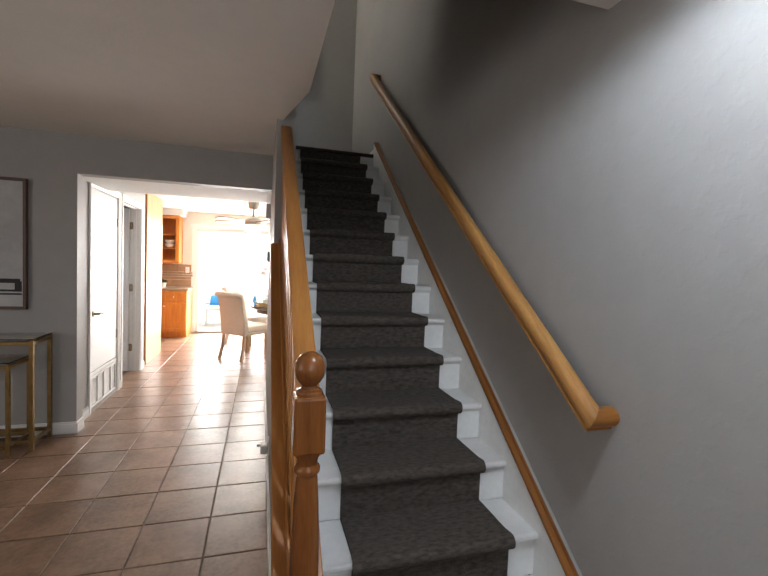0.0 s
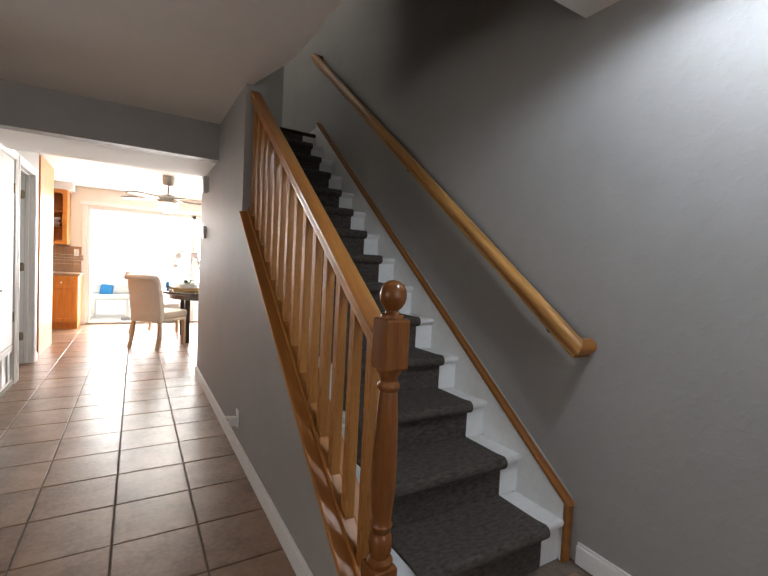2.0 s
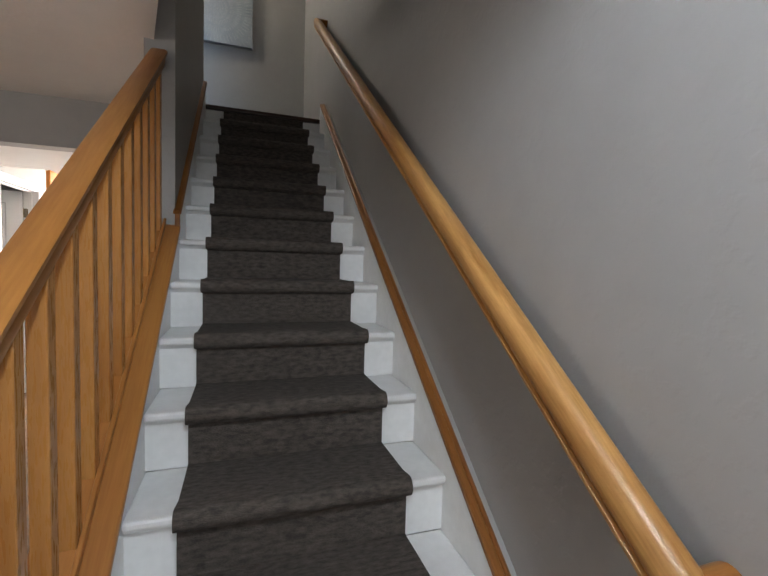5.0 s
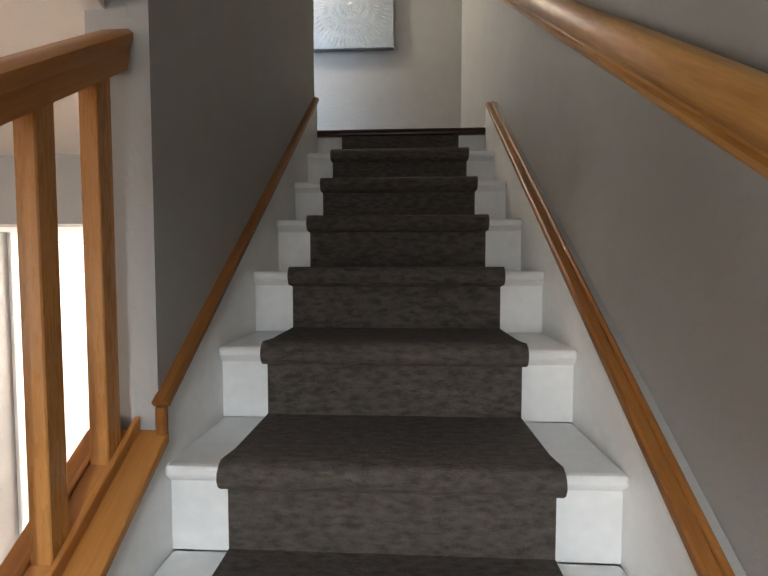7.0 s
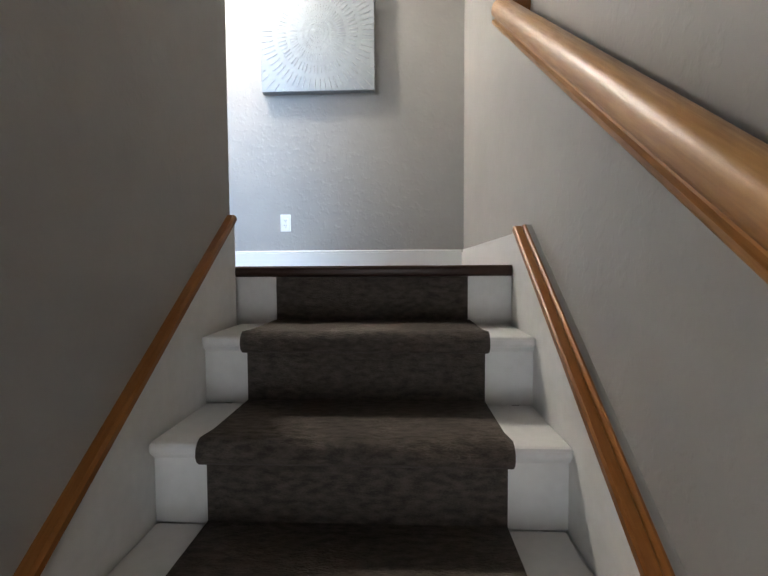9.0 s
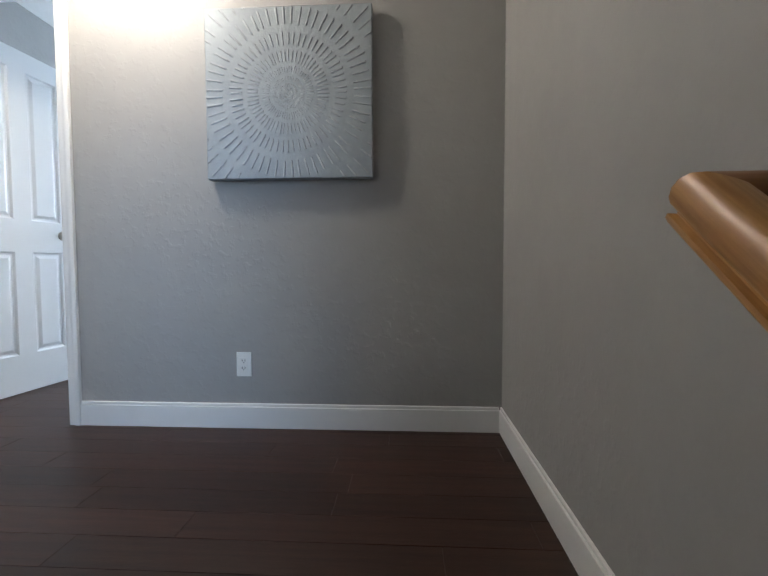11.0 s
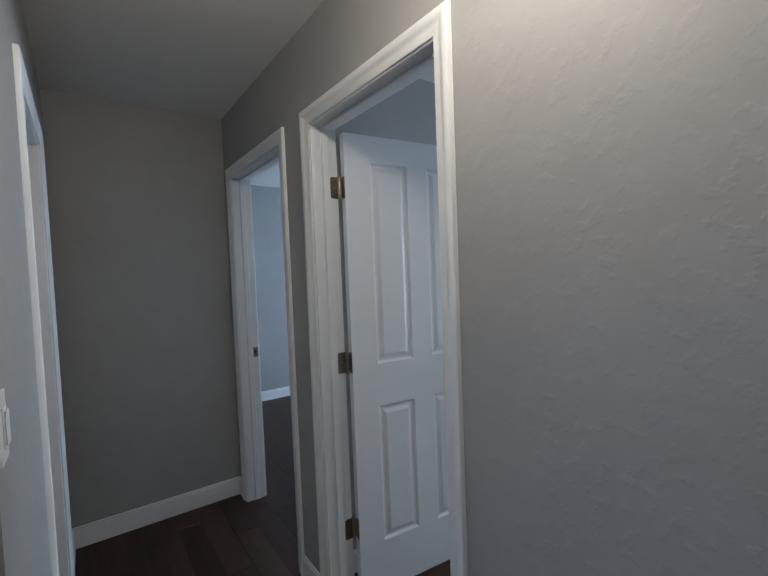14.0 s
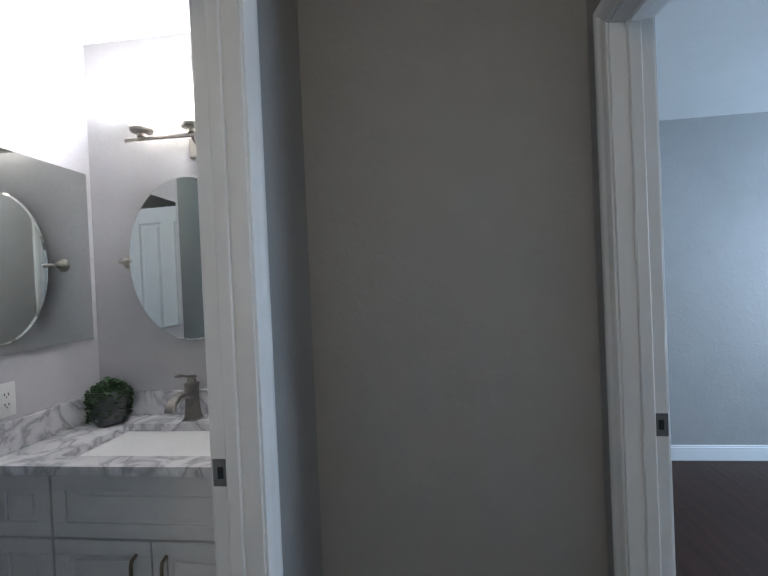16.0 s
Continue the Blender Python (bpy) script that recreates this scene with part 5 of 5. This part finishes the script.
# ---- dining ----
def chair_at(x, y, rz):
    """A roll-back parsons chair; it faces local +y."""
    ch = thing("dining_chair", "cream linen dining chair with rolled back and nailhead trim", "chair", (x, y, 0), rz, "chairs round the table")
    part("seat", box(-0.235, 0.235, -0.20, 0.27, 0.40, 0.50, bevel=0.03, seg=3), LINEN, ch, smooth=True)
    part("seat_frame", box(-0.225, 0.225, -0.195, 0.26, 0.355, 0.3995, bevel=0.006), LINEN, ch)
    pts = [(-0.20, 0.36), (-0.185, 0.50), (-0.222, 0.72), (-0.272, 0.92), (-0.30, 0.975), (-0.345, 0.995), (-0.385, 0.985), (-0.402, 0.955), (-0.392, 0.925), (-0.362, 0.912), (-0.338, 0.918), (-0.30, 0.72), (-0.27, 0.50), (-0.265, 0.36)]
    part("backrest", prism(pts, "x", -0.235, 0.235, bevel=0.012), LINEN, ch, smooth=True)
    for sx in (-1, 1):
        part("leg", sweep([(sx * 0.20, -0.235, 0.358), (sx * 0.205, -0.25, 0.20), (sx * 0.215, -0.30, 0.0)], [(-0.018, -0.018), (-0.018, 0.018), (0.018, 0.018), (0.018, -0.018)], up=(0, 1, 0.2)), PALE_WOOD, ch, "washed wood leg")
        part("leg", prism([(sx * 0.20 - 0.022, 0.21), (sx * 0.20 + 0.022, 0.21), (sx * 0.20 + 0.022, 0.254), (sx * 0.20 - 0.022, 0.254)], "z", 0.0, 0.3545), PALE_WOOD, ch, "washed wood leg")
    bm = bmesh.new()
    for k in range(22):
        bmesh.ops.create_icosphere(bm, subdivisions=1, radius=0.006, matrix=Matrix.Translation((-0.22 + k * 0.021, 0.262, 0.368)))
        for sx in (-1, 1):
            bmesh.ops.create_icosphere(bm, subdivisions=1, radius=0.006, matrix=Matrix.Translation((sx * 0.2265, -0.19 + k * 0.021, 0.368)))
    nh = part("nailhead_trim", bm, BRONZE, ch, "row of dark nailheads")
    nh["kind"] = "stuff"
    return ch


c0 = chair_at(-0.42, 5.48, -43)
TX, TY = 0.29, 5.96
copy_thing(c0, pose(-0.42, 6.62, 0, 0, 0, -131))
copy_thing(c0, pose(0.30, 5.02, 0, 0, 0, 0))
copy_thing(c0, pose(1.1, 6.5, 0, 0, 0, 125))
tb = thing("dining_table", "round espresso wood dining table with a glass top", "table", (TX, TY, 0))
part("tabletop", lathe([(0.64, 0.70), (0.66, 0.71), (0.66, 0.735), (0.65, 0.742)], 0, 0, 48), ESPRESSO, tb, smooth=True)
part("glass_top", lathe([(0.685, 0.7425), (0.69, 0.746), (0.685, 0.750)], 0, 0, 48), GLASS, tb, "clear glass table top")
for a in (45, 135, 225, 315):
    x, y = 0.50 * math.cos(radians(a)), 0.50 * math.sin(radians(a))
    part("leg", box(x - 0.035, x + 0.035, y - 0.035, y + 0.035, 0, 0.6995, bevel=0.005), ESPRESSO, tb)
part("apron", lathe([(0.56, 0.63), (0.57, 0.63), (0.57, 0.699), (0.56, 0.699)], 0, 0, 40), ESPRESSO, tb)
tray = thing("serving_tray", "gold rectangular tray on the dining table", "tray", (TX - 0.34, TY - 0.10, 0.7505), 12)
part("base", box(-0.24, 0.24, -0.14, 0.14, 0.0, 0.010, bevel=0.002), BRASS, tray)
for s in (-1, 1):
    part("handle", sweep([(s * 0.235, -0.07, 0.0105), (s * 0.255, -0.07, 0.06), (s * 0.255, 0.07, 0.06), (s * 0.235, 0.07, 0.0105)], circle(0.007, 8), up=(1, 0, 0)), BRASS, tray, smooth=True)
    part("rim", box(-0.23, 0.23, s * 0.132 - 0.004, s * 0.132 + 0.004, 0.0105, 0.035), BRASS, tray)
pl = thing("orchid_planter", "low white bowl of white orchids on the tray", "flowers", (TX - 0.34, TY - 0.10, 0.7615))
part("bowl", lathe([(0.06, 0), (0.14, 0.035), (0.165, 0.085), (0.158, 0.085), (0.12, 0.06)], 0, 0, 28), PORCELAIN, pl, smooth=True)
part("moss", lathe([(0.15, 0.072), (0.11, 0.092), (0.04, 0.10)], 0, 0, 20), STEM, pl)
g = random.Random(21)
for sx, hh, lean in ((-0.035, 0.60, -0.13), (0.035, 0.55, 0.10)):
    part("rod", sweep([(sx, 0.0, 0.085), (sx * 1.1, 0, hh + 0.02)], circle(0.0055, 6), up=(0, 1, 0)), SLOT, pl)
    part("stem", sweep([(sx, 0.01, 0.09), (sx * 1.2, 0.006, hh * 0.7), (sx + lean * 0.4, 0, hh * 0.95), (sx + lean, -0.02, hh * 0.86), (sx + lean * 1.2, -0.03, hh * 0.62)], circle(0.004, 6), up=(0, 1, 0)), STEM, pl)
    for k in range(9):
        f_ = k / 8
        o = Vector((sx + lean * (0.35 + 0.85 * f_) + g.uniform(-0.03, 0.03), g.uniform(-0.05, 0.05), hh * (0.96 - 0.42 * f_ * f_) + g.uniform(-0.03, 0.03)))
        tilt_ = Euler((g.uniform(-0.5, 0.5), 0, g.uniform(-0.7, 0.7))).to_matrix()
        bm = bmesh.new()
        for j in range(5):
            a = j * 1.2566 + 0.3
            d, q = Vector((math.cos(a), 0, math.sin(a))), Vector((-math.sin(a), 0, math.cos(a)))
            wide = 0.024 if j in (0, 2) else 0.015
            pts = [Vector((0, -0.004, 0)), d * 0.018 + q * wide + Vector((0, -0.006, 0)), d * 0.040 + q * wide * 0.7, d * 0.048 + Vector((0, 0.004, 0)), d * 0.040 - q * wide * 0.7, d * 0.018 - q * wide + Vector((0, -0.006, 0))]
            bm.faces.new([bm.verts.new(o + tilt_ @ v) for v in pts])
        part("blossom", bm, ORCHID, pl, "white orchid blossom")
for k in range(5):
    a = k * 1.26 + 0.4
    d = Vector((math.cos(a), math.sin(a), 0))
    part("orchid_leaf", sweep([Vector((0, 0, 0.10)) + d * 0.02, Vector((0, 0, 0.15)) + d * 0.08, Vector((0, 0, 0.13)) + d * 0.17], [(-0.022, 0), (0, -0.004), (0.022, 0), (0, 0.002)]), LEAF, pl, smooth=True)
bot = thing("glass_bottle", "small blue glass bottle on the dining table", "bottle", (TX - 0.60, TY - 0.06, 0.7505))
part("body", lathe([(0.025, 0), (0.027, 0.08), (0.012, 0.11), (0.012, 0.13)], 0, 0, 16), BLUE, bot, smooth=True)
part("pump", boxes((-0.006, 0.006, -0.006, 0.006, 0.1305, 0.155), (-0.006, 0.035, -0.006, 0.006, 0.155, 0.163)), WHITE, bot)

WALNUT_MID = material("fan_blade_wood", (0.24, 0.165, 0.115), (0.18, 0.12, 0.08), 5, 0.5, grain=(1, 8, 8))
fan = thing("ceiling_fan", "brown five-blade ceiling fan with a lit glass bowl", "ceiling fan", (-0.35, 5.6, LOW_CEIL - 0.05))
part("canopy", lathe([(0.055, -0.085), (0.075, -0.06), (0.085, 0.0), (0.085, 0.0495)], 0, 0, 28), METAL, fan, smooth=True)
part("rod", lathe([(0.018, -0.20), (0.018, -0.086)], 0, 0, 12), METAL, fan)
part("motor", lathe([(0.06, -0.335), (0.115, -0.325), (0.135, -0.305), (0.138, -0.285), (0.125, -0.282), (0.125, -0.262), (0.138, -0.259), (0.132, -0.235), (0.10, -0.212), (0.05, -0.2005)], 0, 0, 36), METAL, fan, "brushed nickel motor housing", smooth=True)
part("light_bowl", lathe([(0.012, -0.455), (0.06, -0.445), (0.098, -0.415), (0.118, -0.37), (0.122, -0.345), (0.09, -0.3355)], 0, 0, 32), FAN_GLOW, fan, "lit frosted glass bowl", smooth=True)
part("pull_chain", lathe([(0.0018, -0.56), (0.0018, -0.4552)], 0.0, 0.0, 6), METAL, fan)
for k in range(5):
    a = radians(72 * k + 6)
    m = Matrix.Rotation(a, 4, "Z") @ Matrix.Rotation(radians(11), 4, "X")
    bm = box(0.11, 0.20, -0.018, 0.018, -0.285, -0.278, bevel=0.002)
    bmesh.ops.transform(bm, matrix=Matrix.Rotation(a, 4, "Z"), verts=bm.verts)
    part("blade_iron", bm, METAL, fan)
    bm = prism([(0.18, -0.05), (0.24, -0.062), (0.60, -0.068), (0.64, -0.04), (0.64, 0.04), (0.60, 0.068), (0.24, 0.062), (0.18, 0.05)], "z", -0.282, -0.270)
    bmesh.ops.transform(bm, matrix=Matrix.Translation((0, 0, -0.27)) @ m @ Matrix.Translation((0, 0, 0.27)), verts=bm.verts)
    part("blade", bm, WALNUT_MID, fan, "brown wood blade")

# ---- patio door and outside ----
pd = tagged(new("window_1"), "white sliding patio door with large glass panes", "patio door", "", "structure")
for a in ((PX0, PX0 + 0.05, 0.03, 2.06), (PX1 - 0.05, PX1, 0.03, 2.06), (0.20, 0.27, 0.03, 2.06)):
    part("frame", box(a[0], a[1], 7.84, 7.91, a[2], a[3], bevel=0.004), TRIM, pd)
part("head", box(PX0 + 0.05, PX1 - 0.05, 7.84, 7.91, 2.0, 2.06, bevel=0.003), TRIM, pd)
part("sill", box(PX0, PX1, 7.80, 7.95, 0.0, 0.03, bevel=0.003), METAL, pd)
for x0, x1 in ((PX0 + 0.05, 0.20), (0.27, PX1 - 0.05)):
    g0 = part("pane", box(x0, x1, 7.872, 7.878, 0.03, 2.0), GLASS, pd)
    g0.visible_shadow = False
for a in ((PX0 - 0.07, PX0 - 0.002, 0.03, 2.13), (PX1 + 0.002, PX1 + 0.07, 0.03, 2.13)):
    part("casing", box(a[0], a[1], 7.782, 7.7995, a[2], a[3], bevel=0.003), TRIM, pd)
part("head_casing", box(PX0 - 0.10, PX1 + 0.10, 7.775, 7.7995, 2.065, 2.13, bevel=0.003), TRIM, pd)
structure("ground_patio", box(-40, 40, 7.96, 60, -0.12, -0.02), PATIO, "sunlit concrete patio outside", "ground")
# added glowing wall; no real surface stands here
structure("backdrop_glow", box(-30, 30, 24, 24.1, -0.02, 16), BACKDROP, "glowing wall standing in for overexposed daylight beyond the patio", "backdrop")
oc = thing("patio_lounger", "white patio lounge chair with a bright blue cushion", "outdoor chair", (-1.15, 9.3, -0.02))
part("seat", box(-0.35, 0.35, -0.35, 0.35, 0.34, 0.42, bevel=0.02), WHITE, oc)
for x in (-0.32, 0.27):
    for y in (-0.32, 0.27):
        part("leg", box(x, x + 0.05, y, y + 0.05, 0, 0.3395, bevel=0.004), WHITE, oc)
part("back", box(-0.35, 0.35, 0.30, 0.36, 0.4205, 0.62, bevel=0.02), WHITE, oc)
cu = thing("throw_cushion", "bright blue square cushion leaning on the patio chair", "cushion", (-1.26, 9.44, 0.36))
bm = box(-0.115, 0.115, -0.04, 0.04, 0.0, 0.25, bevel=0.035, seg=3)
bmesh.ops.transform(bm, matrix=Matrix.Rotation(radians(-14), 4, "X") @ Matrix.Rotation(radians(8), 4, "Y"), verts=bm.verts)
part("cover", bm, BLUE, cu, smooth=True)
mat_ = solid("door_mat", box(-0.95, -0.35, 8.3, 8.75, -0.0195, -0.008, bevel=0.004), SLOT, "grey mat on the sunny patio", "mat")

# windows that feed the entry and the living room
for nm, lab, a in (("window_2", "tall entry window letting in cool daylight", (-0.45, 0.85, GY0 - 0.09, GY0 - 0.03, 0.8, 2.3)), ("window_3", "living room window on the west wall", (GX0 - 0.09, GX0 - 0.03, -2.0, 0.0, 0.7, 2.1))):
    w_ = tagged(new(nm), lab, "window", "", "structure")
    x0, x1, y0, y1, z0, z1 = a
    if nm == "window_2":
        fr = [(x0, x0 + 0.04, y0, y1, z0, z1), (x1 - 0.04, x1, y0, y1, z0, z1), (x0 + 0.04, x1 - 0.04, y0, y1, z0, z0 + 0.04), (x0 + 0.04, x1 - 0.04, y0, y1, z1 - 0.04, z1)]
        gl = (x0 + 0.04, x1 - 0.04, (y0 + y1) / 2 - 0.003, (y0 + y1) / 2 + 0.003, z0 + 0.04, z1 - 0.04)
    else:
        fr = [(x0, x1, y0, y0 + 0.04, z0, z1), (x0, x1, y1 - 0.04, y1, z0, z1), (x0, x1, y0 + 0.04, y1 - 0.04, z0, z0 + 0.04), (x0, x1, y0 + 0.04, y1 - 0.04, z1 - 0.04, z1)]
        gl = ((x0 + x1) / 2 - 0.003, (x0 + x1) / 2 + 0.003, y0 + 0.04, y1 - 0.04, z0 + 0.04, z1 - 0.04)
    for f_ in fr:
        part("frame", box(*f_, bevel=0.003), TRIM, w_)
    g0 = part("pane", box(*gl), GLASS, w_)
    g0.visible_shadow = False

# ---- pieces: floor tiles and planks ----


def piece_mesh(name, w, d, h, bev, mat):
    bm = box(-w / 2, w / 2, -d / 2, d / 2, -h, 0.0)
    bmesh.ops.bevel(bm, geom=[e for e in bm.edges if all(v.co.z > -1e-6 for v in e.verts)], offset=bev, segments=1, affect="EDGES")
    return finish(name, bm, mat)


PX, PY, JX, JY, GAP = 0.335, 0.3365, -0.452, 1.285, 0.0068
tile_me = piece_mesh("tile", PX - GAP, PY - GAP, 0.010, 0.0025, TILE)
rng = random.Random(11)
rest = bmesh.new()
for i in range(-14, 9):
    for j in range(-12, 20):
        x, y = JX + (i + 0.5) * PX, JY + (j + 0.5) * PY
        if not (GX0 + 0.1 < x < GX1 - 0.1 and GY0 + 0.1 < y < 7.75):
            continue
        if x > HALL_X and y < 3.75 and not (y < 0.05 and x < WELL_R):
            continue
        if x < HX - 0.05 and 2.7 < y < 5.0:
            continue
        dz = rng.uniform(-0.0008, 0.0008)
        if -2.6 < x < 0.3 and -0.6 < y < 7.75:
            t = new("tile", tile_me)
            t.parent = floor
            t.location = (x, y, dz)
            t.rotation_euler = (rng.uniform(-0.002, 0.002), rng.uniform(-0.002, 0.002), rng.choice((0, math.pi)))
        else:
            add_box(rest, x - PX / 2 + GAP / 2, x + PX / 2 - GAP / 2, y - PY / 2 + GAP / 2, y + PY / 2 - GAP / 2, -0.010, dz)
ob = part("outer_tiles", rest, TILE, floor)
ob["kind"] = "stuff"

PW = 0.127
y = 3.225
rest = bmesh.new()
while y < 8.15:
    y1 = min(y + PW, 8.2)
    x = WELL_R - 0.001 - rng.uniform(0, 0.9)
    edges = [WELL_R - 0.001]
    while x > -5.0:
        edges.append(x)
        x -= rng.uniform(0.8, 1.2)
    edges.append(-4.98)
    for b, a in zip(edges, edges[1:]):
        lo, hi = a + 0.0006, b - 0.0006
        if y1 < 3.68:
            lo = max(lo, -1.0)
        if hi - lo < 0.02:
            continue
        if y1 < 5.4 and hi > -3.2:
            me = finish("plank", box(0, hi - lo, 0, y1 - y - 0.0012, -0.012, 0.0, bevel=0.0008), PLANK)
            p = new("plank", me)
            p.parent = floor_up
            p.location = (lo, y, UP + 0.008 - 0.0085)
        else:
            add_box(rest, lo, hi, y, y1 - 0.0012, UP - 0.012, UP - 0.0005)
    y += PW
ob = part("bedroom_planks", rest, PLANK, floor_up)
ob["kind"] = "stuff"
